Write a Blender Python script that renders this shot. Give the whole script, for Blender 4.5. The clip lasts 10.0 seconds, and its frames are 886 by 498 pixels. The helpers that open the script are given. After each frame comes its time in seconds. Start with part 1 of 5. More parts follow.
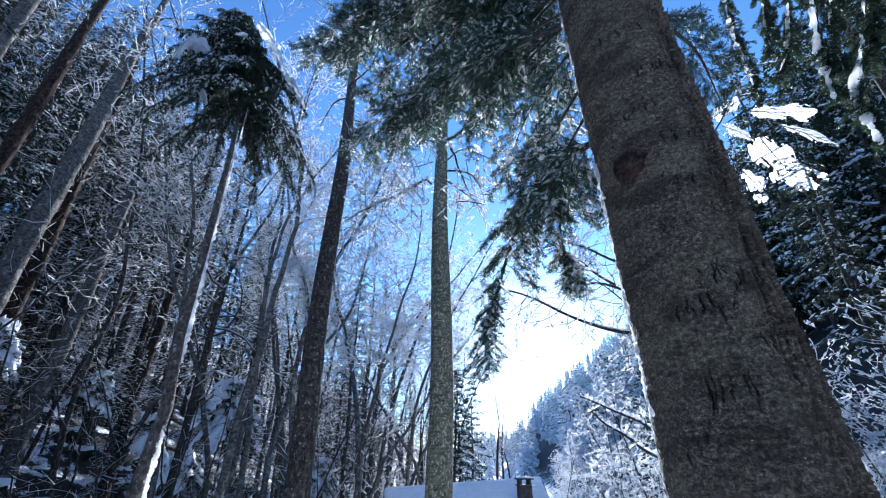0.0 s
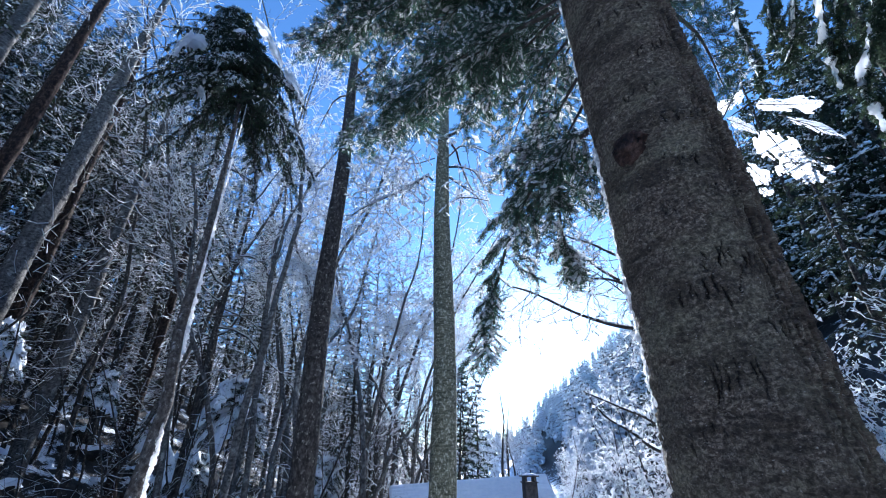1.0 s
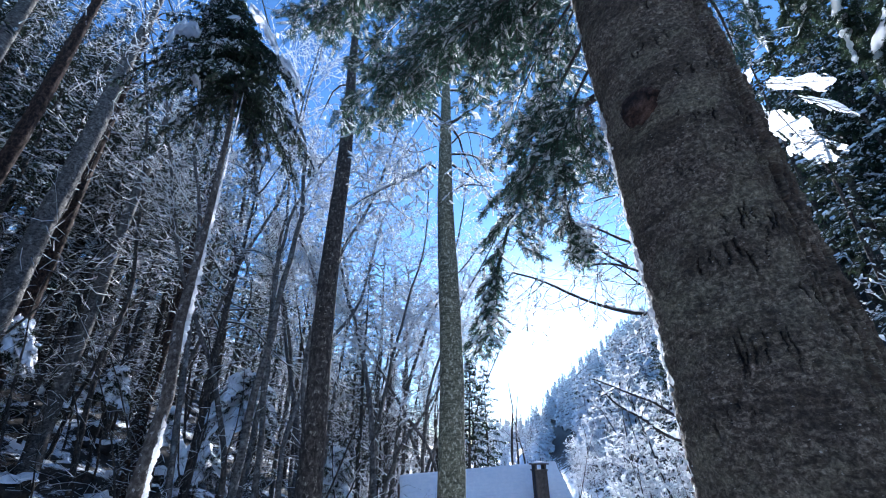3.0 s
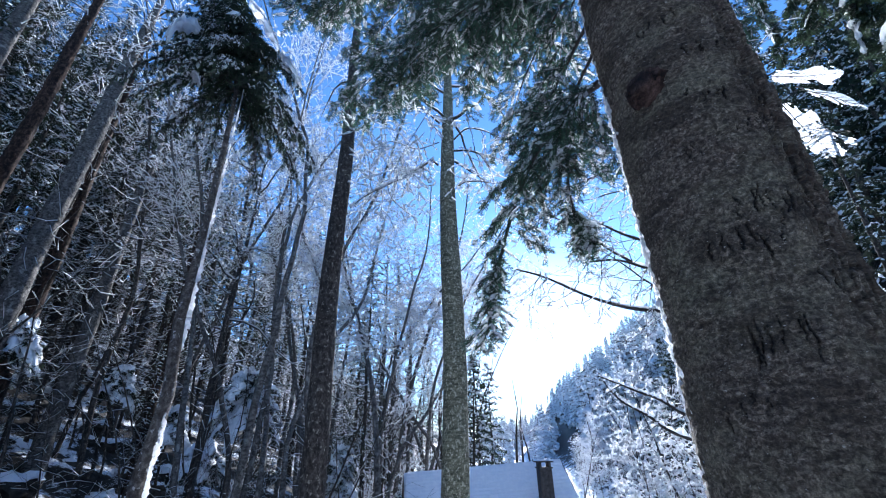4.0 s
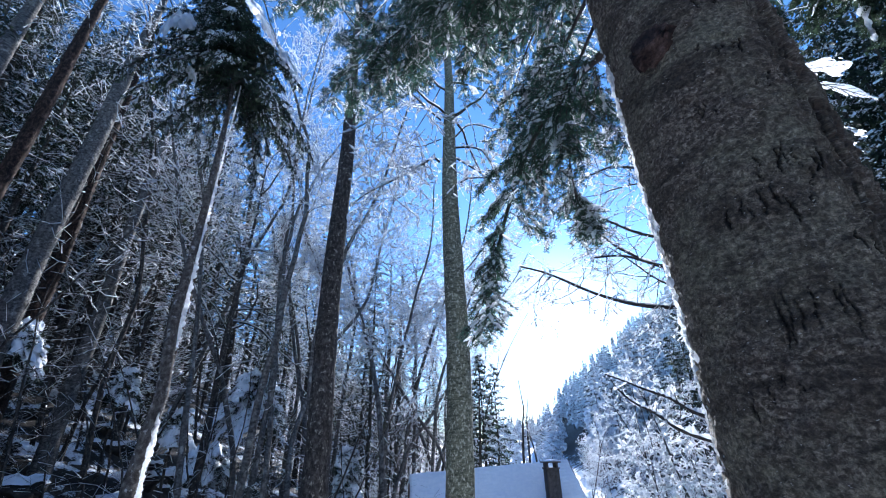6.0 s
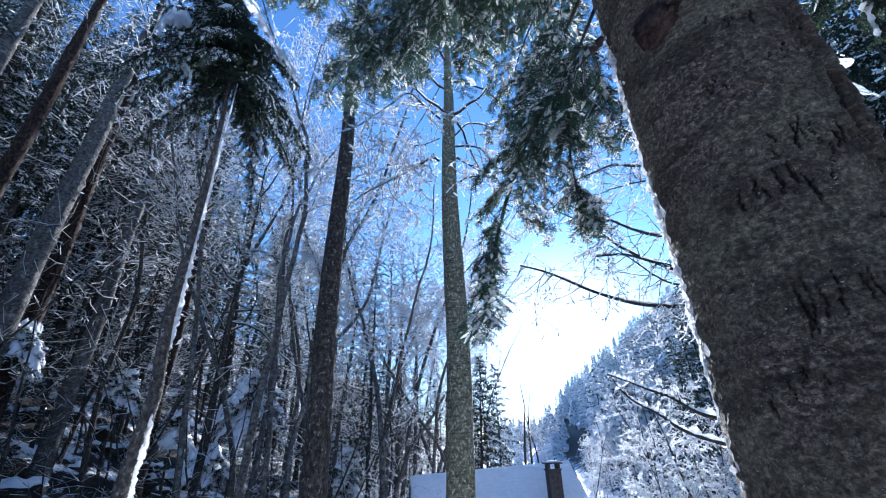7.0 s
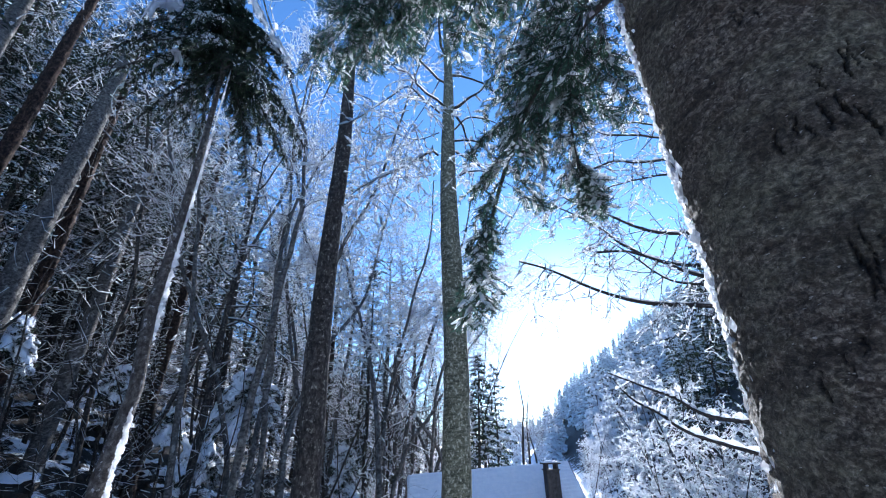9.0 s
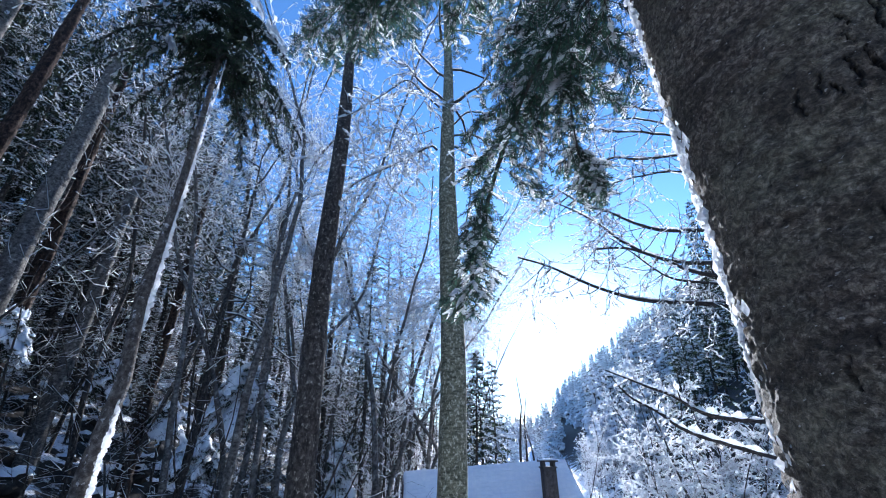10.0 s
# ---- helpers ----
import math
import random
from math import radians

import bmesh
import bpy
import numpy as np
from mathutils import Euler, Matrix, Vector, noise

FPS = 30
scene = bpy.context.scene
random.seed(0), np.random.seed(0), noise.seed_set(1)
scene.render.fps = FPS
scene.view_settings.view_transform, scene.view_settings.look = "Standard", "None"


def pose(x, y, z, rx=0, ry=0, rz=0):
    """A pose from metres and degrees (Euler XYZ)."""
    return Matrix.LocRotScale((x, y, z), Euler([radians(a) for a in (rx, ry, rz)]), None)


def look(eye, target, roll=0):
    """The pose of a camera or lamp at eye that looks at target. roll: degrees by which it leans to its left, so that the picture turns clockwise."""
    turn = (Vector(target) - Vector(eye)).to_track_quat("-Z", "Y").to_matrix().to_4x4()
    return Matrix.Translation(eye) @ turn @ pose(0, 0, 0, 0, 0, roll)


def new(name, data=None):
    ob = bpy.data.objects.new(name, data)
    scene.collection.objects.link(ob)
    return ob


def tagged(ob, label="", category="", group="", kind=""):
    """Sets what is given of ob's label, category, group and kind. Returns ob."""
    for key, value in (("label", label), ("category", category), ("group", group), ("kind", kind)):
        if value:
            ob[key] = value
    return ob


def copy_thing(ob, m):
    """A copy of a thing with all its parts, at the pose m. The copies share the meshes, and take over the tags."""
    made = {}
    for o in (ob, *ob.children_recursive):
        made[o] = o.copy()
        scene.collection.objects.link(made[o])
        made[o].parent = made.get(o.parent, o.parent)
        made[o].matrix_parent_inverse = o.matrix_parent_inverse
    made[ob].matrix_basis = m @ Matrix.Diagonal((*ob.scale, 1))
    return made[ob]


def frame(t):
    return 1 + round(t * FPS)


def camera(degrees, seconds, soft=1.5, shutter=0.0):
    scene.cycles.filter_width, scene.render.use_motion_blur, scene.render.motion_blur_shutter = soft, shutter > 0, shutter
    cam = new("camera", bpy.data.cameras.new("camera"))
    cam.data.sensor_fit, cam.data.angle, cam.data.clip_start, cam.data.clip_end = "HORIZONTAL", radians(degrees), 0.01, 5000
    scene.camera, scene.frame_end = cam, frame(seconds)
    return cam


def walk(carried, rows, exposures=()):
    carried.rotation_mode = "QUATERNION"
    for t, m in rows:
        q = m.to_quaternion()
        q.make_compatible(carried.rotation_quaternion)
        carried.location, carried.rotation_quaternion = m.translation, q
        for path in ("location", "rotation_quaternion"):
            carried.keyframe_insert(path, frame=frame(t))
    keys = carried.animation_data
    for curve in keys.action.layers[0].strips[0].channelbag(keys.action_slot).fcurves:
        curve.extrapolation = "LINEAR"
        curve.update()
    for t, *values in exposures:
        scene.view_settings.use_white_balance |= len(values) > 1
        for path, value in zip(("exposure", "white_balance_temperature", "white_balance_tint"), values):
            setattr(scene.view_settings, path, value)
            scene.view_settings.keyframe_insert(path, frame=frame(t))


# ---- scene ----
cam = camera(93.7, 10.0, soft=1.05)
PATH = [
    (0, (-0.006, 0.062, 1.564), (-0.006, 1.839, 2.481), 0.3),
    (0.5, (0.025, 0.1, 1.552), (0.016, 1.878, 2.468), 0.1),
    (1, (0.041, 0.145, 1.548), (0.023, 1.926, 2.459), 0.0),
    (1.5, (0.052, 0.182, 1.544), (0.028, 1.967, 2.446), -0.2),
    (2, (0.065, 0.224, 1.542), (0.033, 2.014, 2.434), -0.5),
    (2.5, (0.076, 0.268, 1.539), (0.036, 2.062, 2.421), -0.7),
    (4, (0.104, 0.388, 1.53), (0.039, 2.189, 2.398), -0.9),
    (4.5, (0.119, 0.431, 1.525), (0.045, 2.231, 2.393), -1.0),
    (5, (0.13, 0.473, 1.516), (0.05, 2.271, 2.387), -1.1),
    (5.5, (0.144, 0.517, 1.511), (0.059, 2.314, 2.383), -1.1),
    (7, (0.181, 0.664, 1.509), (0.089, 2.459, 2.387), -1.4),
    (7.5, (0.193, 0.724, 1.506), (0.098, 2.517, 2.388), -1.3),
    (8, (0.203, 0.779, 1.5), (0.107, 2.571, 2.383), -1.1),
    (8.5, (0.21, 0.833, 1.492), (0.115, 2.626, 2.373), -1.1),
    (9, (0.223, 0.89, 1.488), (0.13, 2.685, 2.365), -0.9),
    (9.5, (0.239, 0.946, 1.483), (0.148, 2.744, 2.355), -0.7),
    (10, (0.255, 1.005, 1.48), (0.163, 2.805, 2.346), -0.4),
]
walk(cam, [(t, look(eye, target, roll)) for t, eye, target, roll in PATH], [(0, 1.36, 5750, 13), (10, 1.36, 5750, 13)])

# ---------------------------------------------------------------- light
SUN_AZ, SUN_EL = 12.6, 12.8          # degrees right of +y, and above the horizon
sun_dir = Vector((math.sin(radians(SUN_AZ)) * math.cos(radians(SUN_EL)),
                  math.cos(radians(SUN_AZ)) * math.cos(radians(SUN_EL)),
                  math.sin(radians(SUN_EL))))
world = bpy.data.worlds.new("winter_sky")
scene.world = world
world.use_nodes = True
wn, wl = world.node_tree.nodes, world.node_tree.links
sky = wn.new("ShaderNodeTexSky")
sky.sky_type = "NISHITA"
sky.sun_disc = False
sky.sun_elevation, sky.sun_rotation = radians(SUN_EL), radians(SUN_AZ)
sky.altitude, sky.air_density, sky.dust_density, sky.ozone_density = 900, 1.0, 0.2, 4.0
SKY = 0.15
wn["Background"].inputs["Strength"].default_value = SKY
vivid = wn.new("ShaderNodeHueSaturation")
vivid.inputs["Saturation"].default_value = 1.04
wl.new(sky.outputs["Color"], vivid.inputs["Color"])
wl.new(vivid.outputs["Color"], wn["Background"].inputs["Color"])
# the bright ring of icy haze round the sun
coord = wn.new("ShaderNodeTexCoord")
dot = wn.new("ShaderNodeVectorMath")
dot.operation = "DOT_PRODUCT"
dot.inputs[1].default_value = sun_dir
wl.new(coord.outputs["Generated"], dot.inputs[0])
clampd = wn.new("ShaderNodeMath")
clampd.operation = "MAXIMUM"
clampd.inputs[1].default_value = 0.0
wl.new(dot.outputs["Value"], clampd.inputs[0])
powed = wn.new("ShaderNodeMath")
powed.operation = "POWER"
powed.inputs[1].default_value = 85.0
wl.new(clampd.outputs[0], powed.inputs[0])
halo = wn.new("ShaderNodeBackground")
halo.inputs["Color"].default_value = (0.62, 0.88, 1.0, 1)
halo_s = wn.new("ShaderNodeMath")
halo_s.operation = "MULTIPLY"
halo_s.inputs[1].default_value = 0.6
wl.new(powed.outputs[0], halo_s.inputs[0])
wl.new(halo_s.outputs[0], halo.inputs["Strength"])
both = wn.new("ShaderNodeAddShader")
wl.new(wn["Background"].outputs[0], both.inputs[0])
wl.new(halo.outputs[0], both.inputs[1])
wl.new(both.outputs[0], wn["World Output"].inputs["Surface"])

sun = new("sun", bpy.data.lights.new("sun", "SUN"))
sun.data.energy, sun.data.angle, sun.data.color = 5.0, radians(0.5), (1.0, 0.98, 0.95)
sun.matrix_world = look(sun_dir * 100, (0, 0, 0))


# ---------------------------------------------------------------- materials
def material(name, base, rough=0.8):
    m = bpy.data.materials.new(name)
    m.use_nodes = True
    b = m.node_tree.nodes["Principled BSDF"]
    b.inputs["Base Color"].default_value = (*base, 1)
    b.inputs["Roughness"].default_value = rough
    b.inputs["Specular IOR Level"].default_value = 0.25
    return m, m.node_tree.nodes, m.node_tree.links, b


def noise_node(n, l, scale, detail=5, rough=0.6, stretch=(1, 1, 1)):
    t = n.new("ShaderNodeTexCoord")
    mp = n.new("ShaderNodeMapping")
    mp.inputs["Scale"].default_value = stretch
    l.new(t.outputs["Object"], mp.inputs["Vector"])
    x = n.new("ShaderNodeTexNoise")
    x.inputs["Scale"].default_value = scale
    x.inputs["Detail"].default_value = detail
    x.inputs["Roughness"].default_value = rough
    l.new(mp.outputs[0], x.inputs["Vector"])
    return x.outputs["Fac"]


def ramp(n, l, fac, stops):
    r = n.new("ShaderNodeValToRGB")
    e = r.color_ramp.elements
    while len(e) < len(stops):
        e.new(0.5)
    for k, (at, c) in zip(e, stops):
        k.position, k.color = at, (*c, 1)
    l.new(fac, r.inputs["Fac"])
    return r.outputs["Color"]


def mix(n, l, fac, a, b):
    x = n.new("ShaderNodeMix")
    x.data_type = "RGBA"
    for sock, v in ((x.inputs["Factor"], fac), (x.inputs["A"], a), (x.inputs["B"], b)):
        if hasattr(v, "is_output"):
            l.new(v, sock)
        else:
            sock.default_value = v if isinstance(v, float) else (*v, 1)
    return x.outputs["Result"]


def bump(n, l, b, height, strength, distance):
    x = n.new("ShaderNodeBump")
    x.inputs["Strength"].default_value, x.inputs["Distance"].default_value = strength, distance
    l.new(height, x.inputs["Height"])
    l.new(x.outputs[0], b.inputs["Normal"])


def bark(name, dark, mid, light, lichen, lichen_at, scale, stretch, patch_scale=3.0, relief=0.01):
    m, n, l, b = material(name, mid, 0.9)
    grain = noise_node(n, l, scale, 6, 0.65, stretch)
    col = ramp(n, l, grain, [(0.36, dark), (0.5, mid), (0.63, light)])
    patch = noise_node(n, l, patch_scale, 6, 0.7, (1, 1, 0.8))
    mask = ramp(n, l, patch, [(lichen_at, (0, 0, 0)), (lichen_at + 0.1, (1, 1, 1))])
    fine = noise_node(n, l, scale * 5, 3, 0.6)
    col = mix(n, l, mask, col, lichen)
    shade = ramp(n, l, fine, [(0.3, (0.55, 0.55, 0.55)), (0.7, (1.25, 1.25, 1.25))])
    mul = n.new("ShaderNodeMix")
    mul.data_type, mul.blend_type = "RGBA", "MULTIPLY"
    mul.inputs["Factor"].default_value = 1.0
    l.new(col, mul.inputs["A"])
    l.new(shade, mul.inputs["B"])
    l.new(mul.outputs["Result"], b.inputs["Base Color"])
    bump(n, l, b, grain, 0.9, relief)
    return m


beech_bark = bark("beech_bark", (0.03, 0.028, 0.027), (0.1, 0.094, 0.086), (0.18, 0.17, 0.155), (0.32, 0.31, 0.28), 0.55, 11, (1, 1, 1.3), 5.0, 0.012)
moss_bark = bark("mossy_beech_bark", (0.045, 0.046, 0.03), (0.105, 0.106, 0.07), (0.18, 0.175, 0.12), (0.4, 0.39, 0.3), 0.52, 9, (0.5, 0.5, 2.6), 17.0, 0.008)
dark_bark = bark("dark_spruce_bark", (0.015, 0.012, 0.01), (0.042, 0.035, 0.03), (0.095, 0.082, 0.07), (0.36, 0.33, 0.27), 0.57, 14, (1, 1, 0.6), 13.0, 0.016)
brown_bark = bark("brown_larch_bark", (0.008, 0.005, 0.004), (0.03, 0.017, 0.012), (0.085, 0.055, 0.04), (0.12, 0.105, 0.09), 0.64, 13, (1, 1, 0.6), 5.0, 0.03)
scar_bark = bark("healed_scar_bark", (0.01, 0.005, 0.004), (0.036, 0.019, 0.014), (0.085, 0.052, 0.04), (0.13, 0.1, 0.08), 0.7, 30, (1, 1, 1), 9.0, 0.012)
slim_bark = bark("slim_spruce_bark", (0.028, 0.022, 0.018), (0.066, 0.056, 0.048), (0.13, 0.115, 0.1), (0.42, 0.41, 0.39), 0.57, 22, (1, 1, 0.8), 16.0, 0.01)
twig_mat = bark("twig_bark", (0.02, 0.017, 0.015), (0.045, 0.038, 0.034), (0.075, 0.066, 0.06), (0.12, 0.12, 0.1), 0.62, 20, (1, 1, 1), 8.0, 0.004)


def needle_material(name, dark, light):
    m, n, l, b = material(name, dark, 0.55)
    isl = n.new("ShaderNodeNewGeometry")
    col = ramp(n, l, isl.outputs["Random Per Island"], [(0.0, dark), (0.75, light), (1.0, (light[0] * 1.35, light[1] * 1.3, light[2] * 1.2))])
    patch = noise_node(n, l, 2.5, 3, 0.6)
    tone = ramp(n, l, patch, [(0.3, (0.6, 0.65, 0.7)), (0.7, (1.2, 1.15, 1.0))])
    mul = n.new("ShaderNodeMix")
    mul.data_type, mul.blend_type = "RGBA", "MULTIPLY"
    mul.inputs["Factor"].default_value = 1.0
    l.new(col, mul.inputs["A"])
    l.new(tone, mul.inputs["B"])
    l.new(mul.outputs["Result"], b.inputs["Base Color"])
    tr = n.new("ShaderNodeBsdfTranslucent")
    l.new(mul.outputs["Result"], tr.inputs["Color"])
    ms = n.new("ShaderNodeMixShader")
    ms.inputs[0].default_value = 0.45
    l.new(b.outputs[0], ms.inputs[1])
    l.new(tr.outputs[0], ms.inputs[2])
    l.new(ms.outputs[0], n["Material Output"].inputs["Surface"])
    return m


fir_needles = needle_material("fir_needles", (0.02, 0.047, 0.036), (0.056, 0.118, 0.086))
crown_needles = needle_material("crown_needles", (0.017, 0.029, 0.02), (0.056, 0.09, 0.054))
spruce_needles = needle_material("spruce_needles", (0.015, 0.024, 0.019), (0.036, 0.054, 0.034))


def snow_material(name, through_light, relief=0.02, scale=14):
    m, n, l, b = material(name, (0.86, 0.89, 0.93), 0.65)
    g = noise_node(n, l, scale, 6, 0.6)
    col = ramp(n, l, g, [(0.3, (0.8, 0.84, 0.89)), (0.7, (0.92, 0.94, 0.96))])
    l.new(col, b.inputs["Base Color"])
    bump(n, l, b, g, 0.6, relief)
    if through_light:
        tr = n.new("ShaderNodeBsdfTranslucent")
        tr.inputs["Color"].default_value = (0.98, 0.99, 1.0, 1)
        ms = n.new("ShaderNodeMixShader")
        ms.inputs[0].default_value = through_light
        l.new(b.outputs[0], ms.inputs[1])
        l.new(tr.outputs[0], ms.inputs[2])
        l.new(ms.outputs[0], n["Material Output"].inputs["Surface"])
    return m


snow_mat = snow_material("snow", 0.0, 0.05, 6)
frost_mat = snow_material("branch_snow", 0.9, 0.01, 25)
# less see-through copy of branch_snow, for boughs meant to look shaded
bough_snow = snow_material("shaded_bough_snow", 0.25, 0.012, 18)


def ground_material():
    m, n, l, b = material("snowy_ground", (0.8, 0.84, 0.9), 0.7)
    g = noise_node(n, l, 3.0, 8, 0.6)
    big = noise_node(n, l, 0.8, 8, 0.7)
    snow_c = ramp(n, l, g, [(0.3, (0.74, 0.79, 0.86)), (0.7, (0.9, 0.92, 0.95))])
    litter = ramp(n, l, g, [(0.35, (0.009, 0.008, 0.007)), (0.65, (0.036, 0.029, 0.023))])
    geo = n.new("ShaderNodeNewGeometry")
    sep = n.new("ShaderNodeSeparateXYZ")
    l.new(geo.outputs["Normal"], sep.inputs[0])
    # snow slides off where the ground is steep
    add = n.new("ShaderNodeMath")
    add.operation = "MULTIPLY_ADD"
    add.inputs[1].default_value = 0.9
    l.new(big, add.inputs[0])
    l.new(sep.outputs["Z"], add.inputs[2])
    half = n.new("ShaderNodeMath")
    half.operation = "MULTIPLY"
    half.inputs[1].default_value = 0.5
    l.new(add.outputs[0], half.inputs[0])
    mask = ramp(n, l, half.outputs[0], [(0.66, (0, 0, 0)), (0.685, (1, 1, 1))])
    l.new(mix(n, l, mask, litter, snow_c), b.inputs["Base Color"])
    bump(n, l, b, g, 0.8, 0.08)
    return m


ground_mat = ground_material()
m, n, l, b = material("rendered_masonry", (0.16, 0.14, 0.13), 0.9)
g = noise_node(n, l, 8, 6)
l.new(ramp(n, l, g, [(0.3, (0.04, 0.034, 0.031)), (0.7, (0.12, 0.105, 0.095))]), b.inputs["Base Color"])
bump(n, l, b, g, 0.7, 0.02)
masonry = m
m, n, l, b = material("weathered_boards", (0.14, 0.09, 0.06), 0.8)
g = noise_node(n, l, 5, 6, 0.6, (4, 4, 0.4))
l.new(ramp(n, l, g, [(0.3, (0.06, 0.04, 0.028)), (0.7, (0.18, 0.12, 0.085))]), b.inputs["Base Color"])
bump(n, l, b, g, 0.5, 0.01)
boards = m
pane_mat = material("dark_window_glass", (0.02, 0.025, 0.03), 0.05)[0]
m, n, l, b = material("lichen_rock", (0.12, 0.11, 0.1), 0.9)
g = noise_node(n, l, 4, 8)
l.new(ramp(n, l, g, [(0.3, (0.014, 0.012, 0.011)), (0.6, (0.05, 0.045, 0.04)), (0.8, (0.1, 0.1, 0.085))]), b.inputs["Base Color"])
bump(n, l, b, g, 0.9, 0.05)
rock_mat = m


# ---------------------------------------------------------------- mesh tools
class Heap:
    """Collects vertices and faces of one mesh."""

    def __init__(self):
        self.v, self.q, self.t, self.n = [], [], [], 0

    def add(self, verts, quads=None, tris=None):
        if len(verts) == 0:
            return
        self.v.append(np.asarray(verts, dtype=np.float32))
        if quads is not None and len(quads):
            self.q.append(np.asarray(quads, dtype=np.int32) + self.n)
        if tris is not None and len(tris):
            self.t.append(np.asarray(tris, dtype=np.int32) + self.n)
        self.n += len(verts)

    def mesh(self, name, mat, smooth=True):
        me = bpy.data.meshes.new(name)
        v = np.concatenate(self.v) if self.v else np.zeros((0, 3), np.float32)
        q = np.concatenate(self.q) if self.q else np.zeros((0, 4), np.int32)
        t = np.concatenate(self.t) if self.t else np.zeros((0, 3), np.int32)
        me.vertices.add(len(v))
        me.vertices.foreach_set("co", v.ravel())
        loops = np.concatenate([q.ravel(), t.ravel()]).astype(np.int32)
        me.loops.add(len(loops))
        me.loops.foreach_set("vertex_index", loops)
        starts = np.concatenate([np.arange(len(q)) * 4, len(q) * 4 + np.arange(len(t)) * 3]).astype(np.int32)
        me.polygons.add(len(starts))
        me.polygons.foreach_set("loop_start", starts)
        me.polygons.foreach_set("use_smooth", np.full(len(starts), smooth))
        me.update(calc_edges=True)
        me.materials.append(mat)
        return me


def part(name, heap, mat, parent, label="", smooth=True, kind=""):
    ob = new(name, heap.mesh(name, mat, smooth))
    if parent:
        ob.parent = parent
    return tagged(ob, label, kind=kind)


def thing(name, at, label, category, group="", kind=""):
    ob = new(name)
    ob.location = at
    ob.empty_display_size = 0.1
    return tagged(ob, label, category, group, kind)


def unit(a):
    return a / np.maximum(np.linalg.norm(a, axis=-1, keepdims=True), 1e-9)


def sides_of(d):
    """Two unit vectors square to each direction; the second points up as far as it can."""
    ref = np.where(np.abs(d[:, 2:3]) > 0.95, np.array([[1.0, 0, 0]]), np.array([[0, 0, 1.0]]))
    a = unit(np.cross(d, ref))
    return a, np.cross(a, d)


def prisms(heap, p0, p1, r0, r1, sides, flat=1.0):
    """Tapered rods from p0 to p1."""
    p0, p1, r0, r1 = (np.asarray(x, dtype=float) for x in (p0, p1, r0, r1))
    k = len(p0)
    if k == 0:
        return
    a, b = sides_of(unit(p1 - p0))
    ang = np.arange(sides) * 2 * np.pi / sides
    ring = a[:, None, :] * np.cos(ang)[None, :, None] + b[:, None, :] * (flat * np.sin(ang))[None, :, None]
    v = np.concatenate([p0[:, None] + ring * r0[:, None, None], p1[:, None] + ring * r1[:, None, None]], axis=1)
    i = np.arange(sides)
    j = (i + 1) % sides
    quad = np.stack([i, j, j + sides, i + sides], axis=1)
    heap.add(v.reshape(-1, 3), (quad[None] + (np.arange(k) * 2 * sides)[:, None, None]).reshape(-1, 4))


def tube(heap, pts, radii, sides, wobble=0.0, rng=None, cap=True):
    """One smooth tapered tube along a line of points."""
    pts, radii = np.asarray(pts, dtype=float), np.asarray(radii, dtype=float)
    d = unit(np.gradient(pts, axis=0))
    a, b = sides_of(d)
    for i in range(1, len(a)):
        a[i] = unit(a[i - 1] - d[i] * np.dot(a[i - 1], d[i]))
        b[i] = np.cross(a[i], d[i])
    ang = np.arange(sides) * 2 * np.pi / sides
    rr = np.repeat(radii[:, None], sides, axis=1)
    if wobble:
        rr = rr * (1 + wobble * rng.standard_normal(rr.shape))
    v = pts[:, None] + a[:, None] * (np.cos(ang) * rr)[..., None] + b[:, None] * (np.sin(ang) * rr)[..., None]
    i = np.arange(sides)
    j = (i + 1) % sides
    quad = np.stack([i, j, j + sides, i + sides], axis=1)
    quads = (quad[None] + (np.arange(len(pts) - 1) * sides)[:, None, None]).reshape(-1, 4)
    heap.add(v.reshape(-1, 3), quads)
    if cap:
        tip = np.concatenate([v[-1], pts[-1:] + d[-1:] * radii[-1] * 0.5])
        heap.add(tip, tris=np.stack([i, j, np.full(sides, sides)], axis=1))


def bend(points, count):
    """A smooth line through a few given points."""
    p = np.asarray(points, dtype=float)
    ext = np.concatenate([2 * p[:1] - p[1:2], p, 2 * p[-1:] - p[-2:-1]])
    out = []
    for s in np.linspace(0, len(p) - 1, count):
        i = min(int(s), len(p) - 2)
        u = s - i
        a, b, c, d = ext[i:i + 4]
        out.append(0.5 * (2 * b + (c - a) * u + (2 * a - 5 * b + 4 * c - d) * u * u + (3 * b - a - 3 * c + d) * u ** 3))
    return np.array(out)


